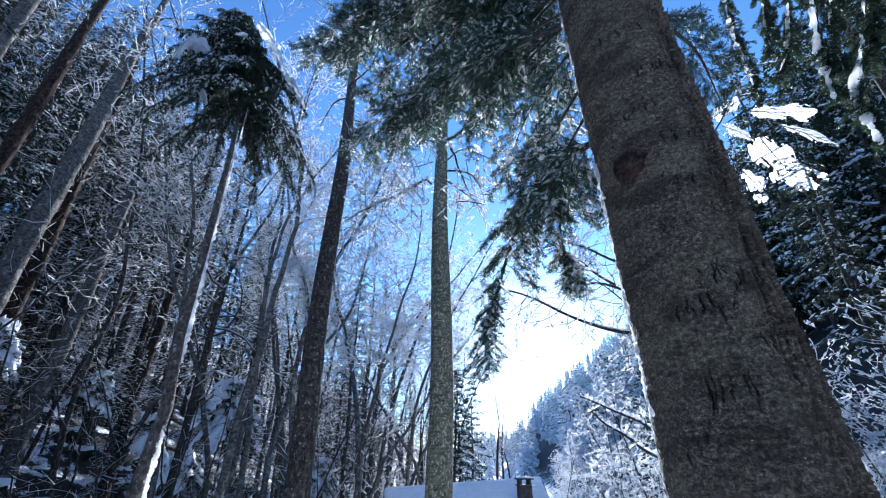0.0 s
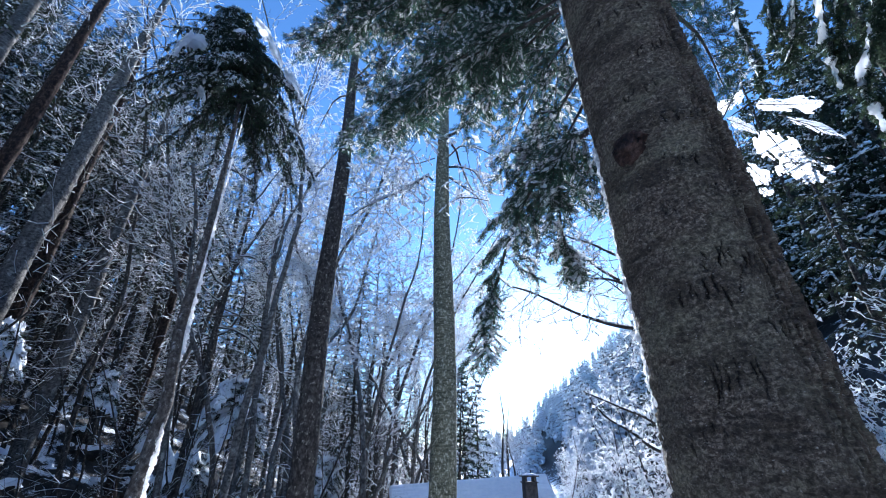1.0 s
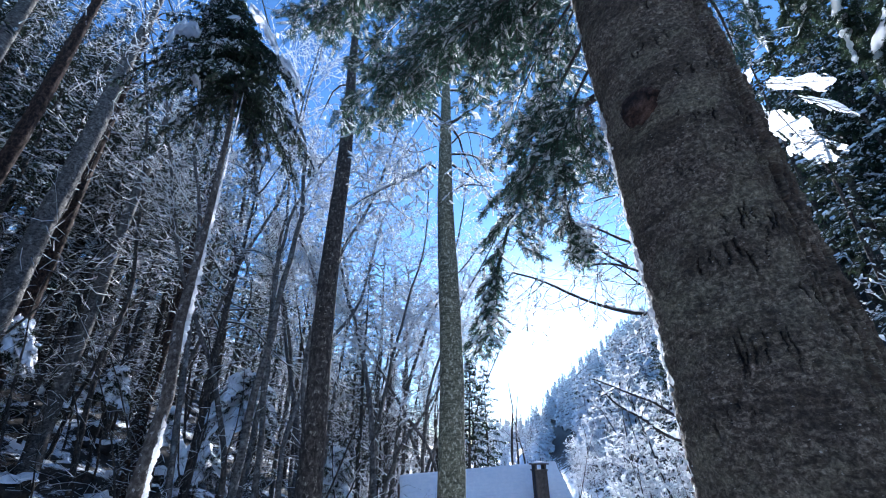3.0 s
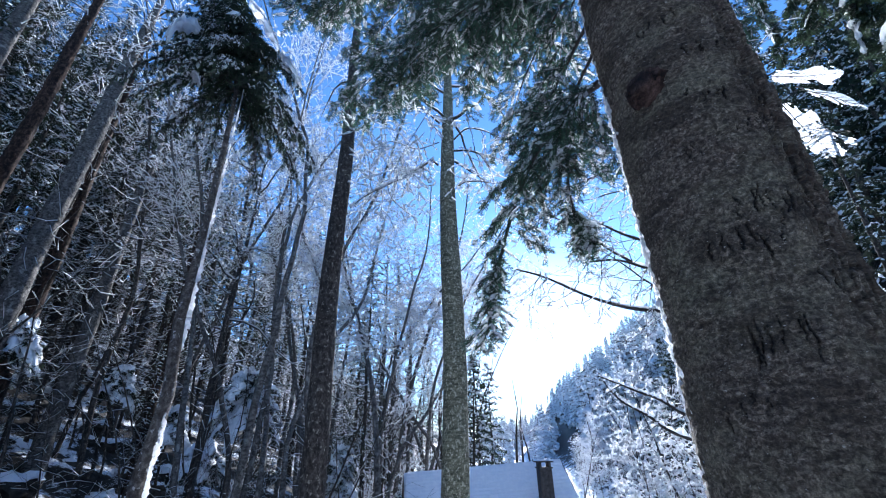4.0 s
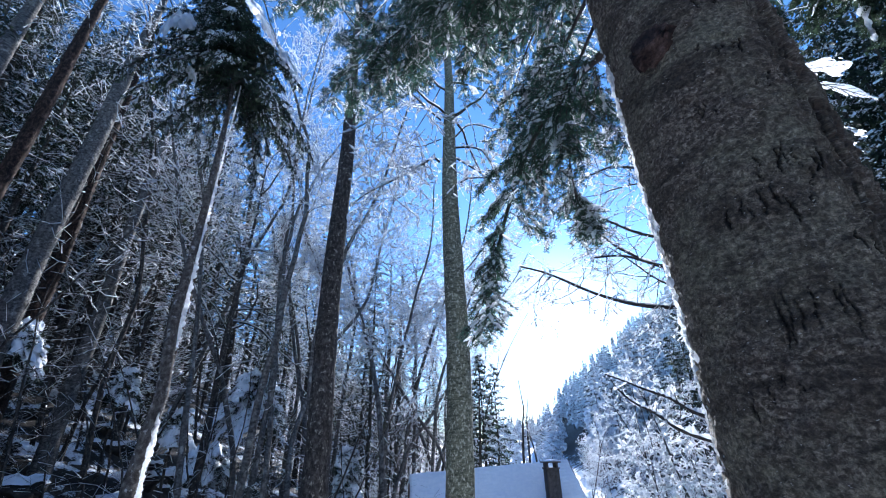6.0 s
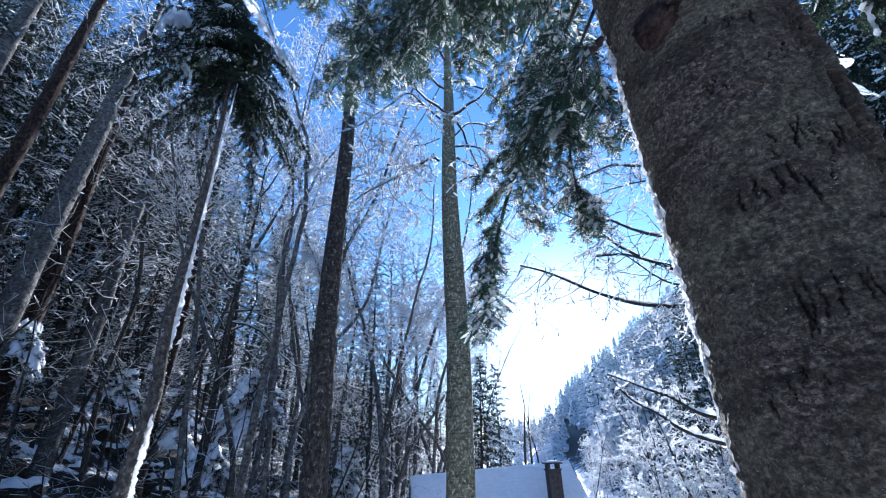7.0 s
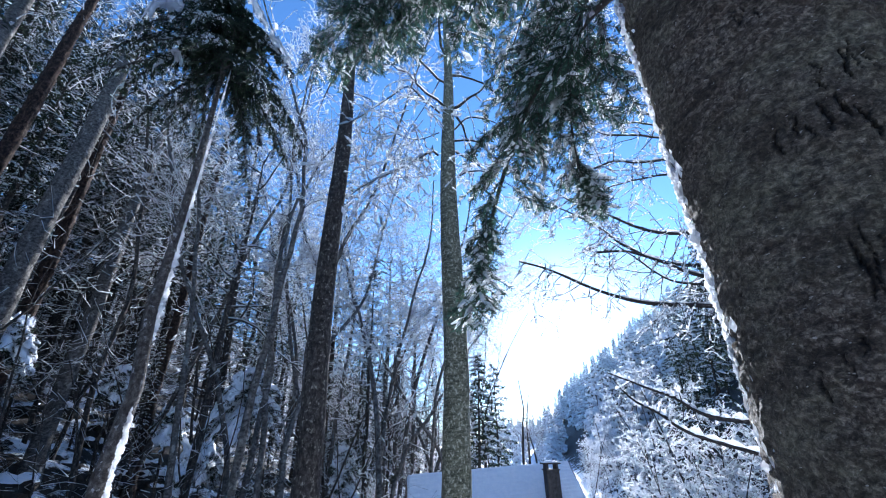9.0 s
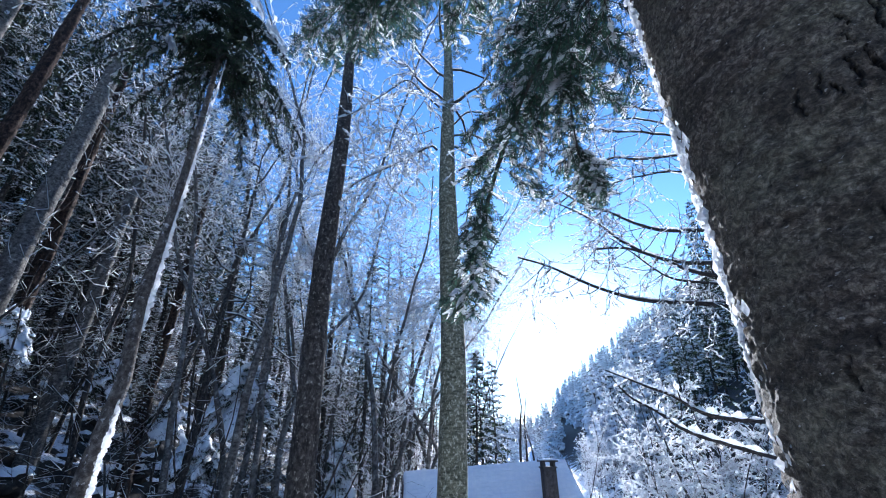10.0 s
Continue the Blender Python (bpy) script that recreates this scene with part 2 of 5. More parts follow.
def needles(heap, p0, p1, step, length, width, rng, spread=1.0, droop=0.0):
    """Flat combs of needles on both sides of every twig."""
    p0, p1 = np.asarray(p0, dtype=float), np.asarray(p1, dtype=float)
    if len(p0) == 0:
        return
    ln = np.linalg.norm(p1 - p0, axis=1)
    cnt = np.maximum((ln / step).astype(int), 1)
    idx = np.repeat(np.arange(len(p0)), cnt)
    u = (np.arange(cnt.sum()) - np.repeat(np.cumsum(cnt) - cnt, cnt) + rng.random(cnt.sum())) / cnt[idx]
    d = unit(p1 - p0)
    a, b = sides_of(d)
    base = p0[idx] + (p1 - p0)[idx] * u[:, None]
    for sgn in (1, -1):
        m = len(idx)
        way = unit(d[idx] * (0.55 + 0.3 * rng.random((m, 1))) + a[idx] * sgn * spread
                   + b[idx] * (0.55 * rng.standard_normal((m, 1)) + 0.1) + np.array([0, 0, -droop]))
        ll = length * (0.65 + 0.6 * rng.random((m, 1)))
        flat = unit(np.cross(way, b[idx] + 0.4 * rng.standard_normal((m, 3))))
        v = np.stack([base - flat * width * 0.3, base + way * ll * 0.55 + flat * width * 0.5, base + way * ll,
                      base + way * ll * 0.5 - flat * width * 0.5], axis=1)
        heap.add(v.reshape(-1, 3), (np.arange(m) * 4)[:, None] + np.array([[0, 1, 2, 3]]))


def lumps(heap, p0, p1, radius, rng, keep=0.7, lift=0.6, sides=5, flat=0.8, light=False):
    """Snow lying along the top of twigs, broken into lumps."""
    p0, p1 = np.asarray(p0, dtype=float), np.asarray(p1, dtype=float)
    if len(p0) == 0:
        return
    radius = np.broadcast_to(np.asarray(radius, dtype=float), (len(p0),))
    d = unit(p1 - p0)
    ok = (rng.random(len(p0)) < keep) & (np.abs(d[:, 2]) < 0.9)
    p0, p1, radius = p0[ok], p1[ok], radius[ok]
    up = np.array([0, 0, 1.0])
    r0 = radius * (0.5 + 0.8 * rng.random(len(p0)))
    r1 = radius * (0.5 + 0.8 * rng.random(len(p0)))
    if light:
        c = p1
        prisms(heap, p0 + up * (r0 * lift)[:, None], c + up * (r1 * lift)[:, None], r0, r1, 3, 1.2)
        return
    mid = (p0 + p1) / 2 + up * (radius * (lift + 0.5 * rng.random(len(p0))))[:, None]
    rm = radius * (0.8 + 0.8 * rng.random(len(p0)))
    a = p0 + up * (r0 * lift)[:, None]
    c = p1 + up * (r1 * lift)[:, None]
    prisms(heap, a, mid, r0 * 0.35, rm, sides, flat)
    prisms(heap, mid, c, rm, r1 * 0.35, sides, flat)


def clumps(heap, p0, p1, size, rng, keep=0.8, per=2, sag=0.3):
    """Loose uneven clots of snow caught on twigs."""
    p0, p1 = np.asarray(p0, dtype=float), np.asarray(p1, dtype=float)
    ok = rng.random(len(p0)) < keep
    p0, p1 = np.repeat(p0[ok], per, axis=0), np.repeat(p1[ok], per, axis=0)
    k = len(p0)
    if k == 0:
        return
    d = unit(p1 - p0)
    a, b = sides_of(d)
    r = size * np.exp(0.45 * rng.standard_normal(k)) * 0.8
    c = p0 + (p1 - p0) * rng.random((k, 1)) + rng.standard_normal((k, 3)) * (r * 0.25)[:, None] + np.array([0, 0, 1.0]) * (r * 0.4)[:, None]
    ln = r * (1.0 + 1.6 * rng.random(k))
    jit = lambda: (0.55 + 0.8 * rng.random((k, 1)))
    down = np.array([0, 0, -sag])
    v = np.stack([c - (d + down) * ln[:, None] * jit(), c + a * r[:, None] * jit(), c + b * r[:, None] * jit(), c - a * r[:, None] * jit(),
                  c - b * r[:, None] * jit() * 0.7, c + (d + down) * ln[:, None] * jit()], axis=1)
    tri = np.array([[0, 2, 1], [0, 3, 2], [0, 4, 3], [0, 1, 4], [5, 1, 2], [5, 2, 3], [5, 3, 4], [5, 4, 1]])
    heap.add(v.reshape(-1, 3), tris=(tri[None] + (np.arange(k) * 6)[:, None, None]).reshape(-1, 3))


def pad(heap, line, width, thick, rng, across=9):
    """A drooping slab of snow along a bough, ragged at the rim."""
    line = np.asarray(line, dtype=float)
    k = len(line)
    d = unit(np.gradient(line, axis=0))
    side = unit(np.cross(d, [0, 0, 1.0]))
    u = np.linspace(-1, 1, across)
    s = np.linspace(0, 1, k)
    wide = width * np.sin(np.pi * np.clip(0.12 + 0.8 * s, 0, 1)) ** 0.7
    rag = 1 + 0.4 * rng.standard_normal((k, across))
    lump = 1 + 0.6 * rng.standard_normal((k, across))
    x = wide[:, None] * u[None] * rag
    up = thick * (1 - u[None] ** 2) * lump - 0.45 * np.abs(x) ** 1.5 / np.sqrt(width)
    top = line[:, None] + side[:, None] * x[..., None] + np.array([0, 0, 1.0]) * up[..., None]
    low = top - np.array([0, 0, 1.0]) * (thick * (0.25 + 0.5 * (1 - u ** 2)))[None, :, None]
    i = (np.arange(k - 1)[:, None] * across + np.arange(across - 1)[None]).ravel()
    q = np.stack([i, i + 1, i + across + 1, i + across], axis=1)
    n = k * across
    rim = [(r * across, (r + 1) * across) for r in range(k - 1)] + [((r + 1) * across - 1 + across, (r + 1) * across - 1) for r in range(k - 1)]
    rim += [(c + 1, c) for c in range(across - 1)] + [((k - 1) * across + c, (k - 1) * across + c + 1) for c in range(across - 1)]
    rim = np.array([(a, c, c + n, a + n) for a, c in rim])
    heap.add(np.concatenate([top.reshape(-1, 3), low.reshape(-1, 3)]), np.concatenate([q, q[:, ::-1] + n, rim]))


# ---------------------------------------------------------------- ground
def smooth01(x):
    x = np.clip(x, 0, 1)
    return x * x * (3 - 2 * x)


def hill(x, y):
    """Height of the ground: a shelf, a valley ahead, a steep wood on either side."""
    x, y = np.asarray(x, dtype=float), np.asarray(y, dtype=float)
    valley = -3.6 * smooth01((y - 3) / 14) * smooth01((y + 40) / 40)
    left = np.logaddexp(0, (-x - 8.5) / 1.2) * 1.2
    left = 0.62 * np.minimum(left, 60) * smooth01((y + 25) / 35)
    start = 11 + 0.11 * np.maximum(0, y - 20)
    right = np.logaddexp(0, (x - start) / 1.5) * 1.5
    right = right * (0.55 + 0.45 * smooth01(right / 12))
    cap = 9 + 46 * smooth01((70 - y) / 50) + 0.9 * np.maximum(0, x - 28) * smooth01((y - 40) / 40)
    right = (1.0 + 0.25 * smooth01((y - 40) / 60)) * cap * (1 - np.exp(-right / cap)) * smooth01((y + 20) / 35)
    far = 9 * smooth01((y - 120) / 160)
    rough = 0.22 * np.sin(x * 0.9 + 1.3 * np.sin(y * 0.53)) * np.cos(y * 0.8 + np.sin(x * 0.61)) + 0.12 * np.sin(x * 2.3 + y * 1.7) * np.cos(y * 2.9 - x)
    return valley + left + right + far + rough * smooth01((np.hypot(x, y) - 4) / 8)


def build_ground():
    g = np.sort(np.concatenate([np.linspace(-40, 40, 161), -np.geomspace(41, 900, 34), np.geomspace(41, 900, 34)]))
    gy = np.sort(np.concatenate([np.linspace(-20, 60, 161), -np.geomspace(21, 900, 24), np.geomspace(61, 900, 34)]))
    xx, yy = np.meshgrid(g, gy)
    zz = hill(xx, yy)
    h = Heap()
    nx, ny = len(g), len(gy)
    i = (np.arange(ny - 1)[:, None] * nx + np.arange(nx - 1)[None]).ravel()
    h.add(np.stack([xx.ravel(), yy.ravel(), zz.ravel()], axis=1), np.stack([i, i + 1, i + nx + 1, i + nx], axis=1))
    ob = part("ground", h, ground_mat, None)
    tagged(ob, "snow-covered valley floor with steep wooded banks", "ground", kind="structure")


build_ground()


def place(az, dist, up=0.0):
    """A spot on the ground by bearing (degrees right of +y) and distance from the shelf."""
    x = 0.13 + dist * math.sin(radians(az))
    y = 0.47 + dist * math.cos(radians(az))
    return Vector((x, y, float(hill(x, y)) + up))


# ---------------------------------------------------------------- bare trees
def grow(rng, out, p, d, length, radius, level, opt):
    """One limb as short rods, with its side limbs."""
    seg = opt["seg"][level]
    k = max(2, int(length / seg))
    step = length / k
    p, d = np.array(p, dtype=float), np.array(d, dtype=float)
    bow = rng.standard_normal(3) * opt["bow"]
    for i in range(k):
        u = i / k
        r0 = radius * (1 - 0.8 * u)
        r1 = radius * (1 - 0.8 * (u + 1 / k))
        d = d + bow * step * (1 if level else opt.get("stem", 0.12)) + rng.standard_normal(3) * opt["kink"] * (1 if level else opt.get("stem", 0.3)) + np.array([0, 0, opt["lift"][level] * step])
        d = d / np.linalg.norm(d)
        q = p + d * step
        out.append((p, q, r0, r1, level))
        p = q
        if level + 1 < len(opt["seg"]) and u > opt["from"][level]:
            for _ in range(rng.poisson(opt["rate"][level] * step)):
                side = rng.standard_normal(3)
                side = side - d * np.dot(side, d)
                side = side / np.linalg.norm(side)
                ang = radians(opt["angle"][level] + 20 * rng.standard_normal())
                nd = d * math.cos(ang) + side * math.sin(ang)
                grow(rng, out, p, nd, length * opt["ratio"][level] * (1.15 - 0.75 * u) * (0.35 + 1.0 * rng.random()),
                     r1 * opt["thin"][level], level + 1, opt)


def grow_along(rng, out, pts, radius, opt, twig=0.9):
    """A limb that follows a given bent line, with its side limbs."""
    line = bend(pts, 4 * len(pts))
    k = len(line) - 1
    for i in range(k):
        p, q = line[i], line[i + 1]
        step = np.linalg.norm(q - p)
        d = (q - p) / step
        r0, r1 = radius * (1 - 0.7 * i / k), radius * (1 - 0.7 * (i + 1) / k)
        out.append((p, q, r0, r1, 0))
        for _ in range(rng.poisson(opt["rate"][0] * step) if i > 1 else 0):
            side = rng.standard_normal(3) + np.array([0, 0, -0.7])
            side = unit(side - d * np.dot(side, d))
            grow(rng, out, q, unit(d * 0.5 + side), twig * (0.3 + 0.9 * rng.random()), min(r1 * 0.5, 0.014), 1, opt)


def rods(out):
    p0 = np.array([o[0] for o in out])
    p1 = np.array([o[1] for o in out])
    return p0, p1, np.array([o[2] for o in out]), np.array([o[3] for o in out]), np.array([o[4] for o in out])


def bare_tree(name, at, height, radius, seed, label, mat=None, low=0.3, rate=1.0, frost=0.03, lean=(0, 0), thick=0.010, group="bare trees of the wood", up=0.25, keep=0.8, ratio=0.24, fine=False, clot=0.0, rime=0.4):
    rng = np.random.default_rng(seed)
    ob = thing(name, at, label, "tree", group)
    opt = dict(seg=[0.8, 0.42, 0.3, 0.24, 0.2], bow=0.16, kink=0.27, lift=[0.03, up * 0.5, up * 0.3, 0.0, 0.0], rate=[2.4 * rate, 2.3 * rate, 2.4 * rate, 2.4 * rate],
               angle=[55, 45, 48, 48], ratio=[ratio, 0.46, 0.5, 0.5], thin=[0.22, 0.6, 0.65, 0.7])
    opt["from"] = [low, 0.15, 0.1, 0.1]
    if not fine:
        opt["seg"] = opt["seg"][:4]
    out = []
    grow(rng, out, (0, 0, -0.3), (lean[0], lean[1], 1), height + 0.3, radius, 0, opt)
    p0, p1, r0, r1, lv = rods(out)
    t = lv == 0
    h = Heap()
    tube(h, np.concatenate([p0[t], p1[t][-1:]]), np.concatenate([r0[t] * 1.0, r1[t][-1:]]), 10)
    part("trunk", h, mat or beech_bark, ob)
    h = Heap()
    prisms(h, p0[~t], p1[~t], np.maximum(r0[~t], thick * 0.55), np.maximum(r1[~t], thick * 0.5), 3)
    part("branchwork", h, twig_mat, ob, "dark bare twigs", kind="stuff")
    h = Heap()
    s = ~t
    if clot:
        lumps(h, p0[s], p1[s], np.maximum(np.minimum(r0[s], 0.02) * 0.95, thick) + clot * 0.3 * rng.random(s.sum()), rng, keep, 0.4, 4, light=True)
        clumps(h, p0[s], p1[s], clot * 0.8, rng, min(keep, 2 * keep * rime), 1 if rime < 0.5 else 2)
    else:
        lumps(h, p0[s], p1[s], np.maximum(np.minimum(r0[s], 0.03) * 0.9, thick) + frost * 0.5 * rng.random(s.sum()), rng, keep, 0.6, 4, light=True)
    part("snow", h, frost_mat, ob, "fresh snow along the twigs", kind="stuff")
    return ob


# ---------------------------------------------------------------- conifers
def bough_lines(rng, start, az, length, rise, droop, twigs, twig_len, sub=0, hang=0.4, k=6):
    """A bough and its side twigs as rods: stem, then twigs that carry needles."""
    s = np.linspace(0, 1, k + 1)
    side = rng.standard_normal() * 0.1
    x = length * s
    z = rise * length * s - droop * length * s ** 2
    w = side * length * s ** 2
    c, si = math.cos(az), math.sin(az)
    pts = np.stack([start[0] + c * x - si * w, start[1] + si * x + c * w, start[2] + z], axis=1)
    stem0, stem1 = pts[:-1], pts[1:]
    tw0, tw1 = [], []
    for j in range(twigs):
        u = 0.12 + 0.88 * (j + rng.random()) / twigs
        i = min(int(u * k), k - 1)
        f = u * k - i
        p = pts[i] * (1 - f) + pts[i + 1] * f
        d = pts[i + 1] - pts[i]
        d = d / np.linalg.norm(d)
        sd = np.array([-d[1], d[0], 0])
        sd = sd / max(np.linalg.norm(sd), 1e-6)
        sg = 1 if j % 2 else -1
        ln = twig_len * (1.15 - 0.75 * u) * (0.6 + 0.7 * rng.random())
        w = d * 0.75 + sd * sg * (0.75 + 0.2 * rng.random()) + np.array([0, 0, -hang * (0.5 + rng.random())]) + rng.standard_normal(3) * 0.3 * hang
        w = w / np.linalg.norm(w)
        q = p + w * ln
        mid = p + w * ln * 0.5 + np.array([0, 0, 0.05 * ln])
        tw0 += [p, mid]
        tw1 += [mid, q]
        for _ in range(sub):
            v = rng.random()
            pp = p + (q - p) * (0.2 + 0.75 * v)
            ww = w + sd * rng.choice([-1, 1]) * 0.8 + rng.standard_normal(3) * 0.25 + np.array([0, 0, -0.15])
            ww = ww / np.linalg.norm(ww)
            tw0.append(pp)
            tw1.append(pp + ww * ln * 0.45 * (0.6 + 0.6 * rng.random()))
    return stem0, stem1, np.array(tw0), np.array(tw1)


def conifer(name, at, height, radius, seed, label, crown=0.15, spread=2.0, boughs=60, twigs=10, twig_len=0.6, sub=1,
            step=0.09, needle=(0.16, 0.045), snow=0.05, keep=0.6, mat=None, leaf=None, droop=0.45, rise=0.15, lean=(0, 0), top=1.0, group="conifers of the wood", bare=0, far=False, hang=0.4, tips=0.0, pads=None, clot=0.0, bow=None, cover=None):
    rng = np.random.default_rng(seed)
    ob = thing(name, at, label, "tree", group)
    zs = np.linspace(-0.4, height, 14)
    line = np.stack([lean[0] * zs + 0.03 * rng.standard_normal(14), lean[1] * zs + 0.03 * rng.standard_normal(14), zs], axis=1)
    if bow:
        line[:, 0] += bow[1] * (np.maximum(0, zs - bow[0]) / (height - bow[0])) ** 1.5
    rad = radius * (1 - 0.92 * np.clip(zs / height, 0, 1) ** 1.1)
    h = Heap()
    tube(h, line, rad, 10)
    part("trunk", h, mat or dark_bark, ob)
    s0, s1, t0, t1 = [], [], [], []
    slabs = Heap()
    for i in range(boughs):
        u = (i + rng.random()) / boughs
        z = height * (crown + (1 - crown) * u * 0.985)
        ln = spread * (1 - u * top) ** 0.8 * (0.65 + 0.55 * rng.random()) + 0.15
        c = np.array([np.interp(z, zs, line[:, k]) for k in range(3)])
        a, b_, c_, d_ = bough_lines(rng, c, i * 2.4 + rng.random(), ln, rise + 0.35 * u, droop * (1.1 - 0.5 * u), max(4, int(twigs * (0.5 + 0.5 * ln / spread))), twig_len * (0.4 + 0.6 * ln / spread), sub, hang, 3 if far else 6)
        s0.append(a), s1.append(b_), t0.append(c_), t1.append(d_)
        if pads and u >= pads[4] and rng.random() < pads[0]:
            way = np.concatenate([a, b_[-1:]])
            run = bend(way[int(len(way) * pads[3]):], 11)
            pad(slabs, run + np.array([0, 0, 0.03]), pads[1] * (0.6 + 0.7 * rng.random()) * (0.5 + 0.5 * ln / spread), pads[2] * (0.7 + 0.6 * rng.random()), rng)
    dead0, dead1 = [], []
    for i in range(bare):
        z = height * (0.04 + (crown + 0.1) * rng.random())
        p = np.array([np.interp(z, zs, line[:, k]) for k in range(3)])
        a = rng.random() * 6.283
        d = np.array([math.cos(a), math.sin(a), 0.25 * rng.standard_normal()])
        ln = 0.5 + 1.4 * rng.random()
        for s in range(4):
            d = d + rng.standard_normal(3) * 0.16 + np.array([0, 0, -0.05])
            d = d / np.linalg.norm(d)
            q = p + d * ln / 4
            dead0.append(p), dead1.append(q)
            if s and rng.random() < 0.75:
                w = d + rng.standard_normal(3) * 0.55
                dead0.append(q), dead1.append(q + w / np.linalg.norm(w) * ln * 0.22)
            p = q
    s0, s1, t0, t1 = (np.concatenate(x) for x in (s0, s1, t0, t1))
    h = Heap()
    prisms(h, s0, s1, np.full(len(s0), 0.022), np.full(len(s0), 0.014), 3)
    if sub and not far:
        prisms(h, t0, t1, np.full(len(t0), 0.008), np.full(len(t0), 0.005), 3)
    if bare:
        prisms(h, np.array(dead0), np.array(dead1), np.full(len(dead0), 0.012), np.full(len(dead0), 0.008), 3)
    part("bough_frame", h, twig_mat, ob, kind="stuff")
    h = Heap()
    needles(h, np.concatenate([t0, s0]), np.concatenate([t1, s1]), step, needle[0], needle[1], rng, droop=0.35)
    part("crown", h, leaf or spruce_needles, ob, "dark green needles", smooth=False, kind="stuff")
    if snow:
        h = Heap()
        a, b_ = np.concatenate([t0, s0]), np.concatenate([t1, s1])
        if bare:
            lumps(h, np.array(dead0), np.array(dead1), 0.016, rng, 0.8, 0.8, 4, 0.8, True)
        mid = (a + b_) / 2
        off = np.hypot(mid[:, 0] - lean[0] * mid[:, 2], mid[:, 1] - lean[1] * mid[:, 2])
        lumps(h, a, b_, snow, rng, keep * np.clip(off / (0.55 * spread), 0.1, 1.3) ** tips, 0.7, 5, 0.55, far)
        if clot:
            far_out = rng.random(len(a)) < np.clip(off / (0.6 * spread), 0.05, 1.0) ** 2
            clumps(h, a[far_out], b_[far_out], clot, rng, 0.5, 2, 0.5)
        if pads:
            part("snow_load", slabs, pads[5], ob, "slabs of snow weighing down the boughs", kind="stuff")
        part("snow", h, cover or frost_mat, ob, "fresh snow lying on the boughs", kind="stuff")
    return ob


# ---------------------------------------------------------------- trunks at close range
def trunk_mesh(heap, spine, radius, z0, z1, rows, sides, seed, rough, flare=0.0):
    """A trunk with an uneven, scaly skin. spine(z) gives the axis, radius(z) the girth."""
    zs = np.linspace(z0, z1, rows)
    ang = np.arange(sides) * 2 * np.pi / sides
    v = np.zeros((rows, sides, 3))
    for i, z in enumerate(zs):
        c, r = spine(z), radius(z)
        for j, a in enumerate(ang):
            p = Vector((math.cos(a) * r, math.sin(a) * r, z))
            big = noise.noise(p * 1.7 + Vector((seed, 0, 0))) * 0.05 * r
            q = Vector((p.x * 13, p.y * 13, p.z * 8 + seed))
            scale = noise.noise(q) * 0.5 + noise.noise(q * 2.7) * 0.35 + abs(noise.noise(Vector((p.x * 26, p.y * 26, p.z * 7 + seed)))) * -0.7
            rr = r + big + rough * scale + flare * r * math.exp(-(z - z0) * 1.4) * (1 + 0.4 * math.sin(a * 5 + seed))
            v[i, j] = (c[0] + math.cos(a) * rr, c[1] + math.sin(a) * rr, z)
    i = np.arange(sides)
    j = (i + 1) % sides
    quad = np.stack([i, j, j + sides, i + sides], axis=1)
    heap.add(v.reshape(-1, 3), (quad[None] + (np.arange(rows - 1) * sides)[:, None, None]).reshape(-1, 4))


def crust(heap, spine, radius, z0, z1, a0, a1, thick, seed, gap=0.0, rows=260, cols=16, lift=0.0):
    """Wind-blown snow stuck to one side of a trunk, lumpy and broken at the rim."""
    zs = np.linspace(z0, z1, rows)
    us = np.linspace(0, 1, cols)
    v = np.zeros((rows, cols, 3))
    th = np.zeros((rows, cols))
    for i, z in enumerate(zs):
        c, r = spine(z), radius(z)
        wav = noise.noise(Vector((seed, 1.7, z * 2.2))) * 0.25
        for j, u in enumerate(us):
            a = radians(a0 + (a1 - a0) * u)
            p = Vector((seed + u * 3.0, u * 3.6, z * 17))
            k = (1 - abs(2 * u - 1 + wav) ** 2.0) * 1.2 + noise.noise(p) * 1.2 + noise.noise(p * 2.3) * 0.6 + noise.noise(p * 0.2) * 0.8 - 0.45 - gap * (z - z0) / (z1 - z0)
            t = thick * min(max(k, -0.35), 1.7) + lift
            th[i, j] = t
            v[i, j] = (c[0] + math.cos(a) * (r + t), c[1] + math.sin(a) * (r + t), z + 0.004 * noise.noise(p * 3))
    q = (np.arange(rows - 1)[:, None] * cols + np.arange(cols - 1)[None]).ravel()
    quads = np.stack([q, q + 1, q + cols + 1, q + cols], axis=1)
    on = (th.ravel()[quads] > lift - thick * 0.1).any(axis=1)
    heap.add(v.reshape(-1, 3), quads[on])


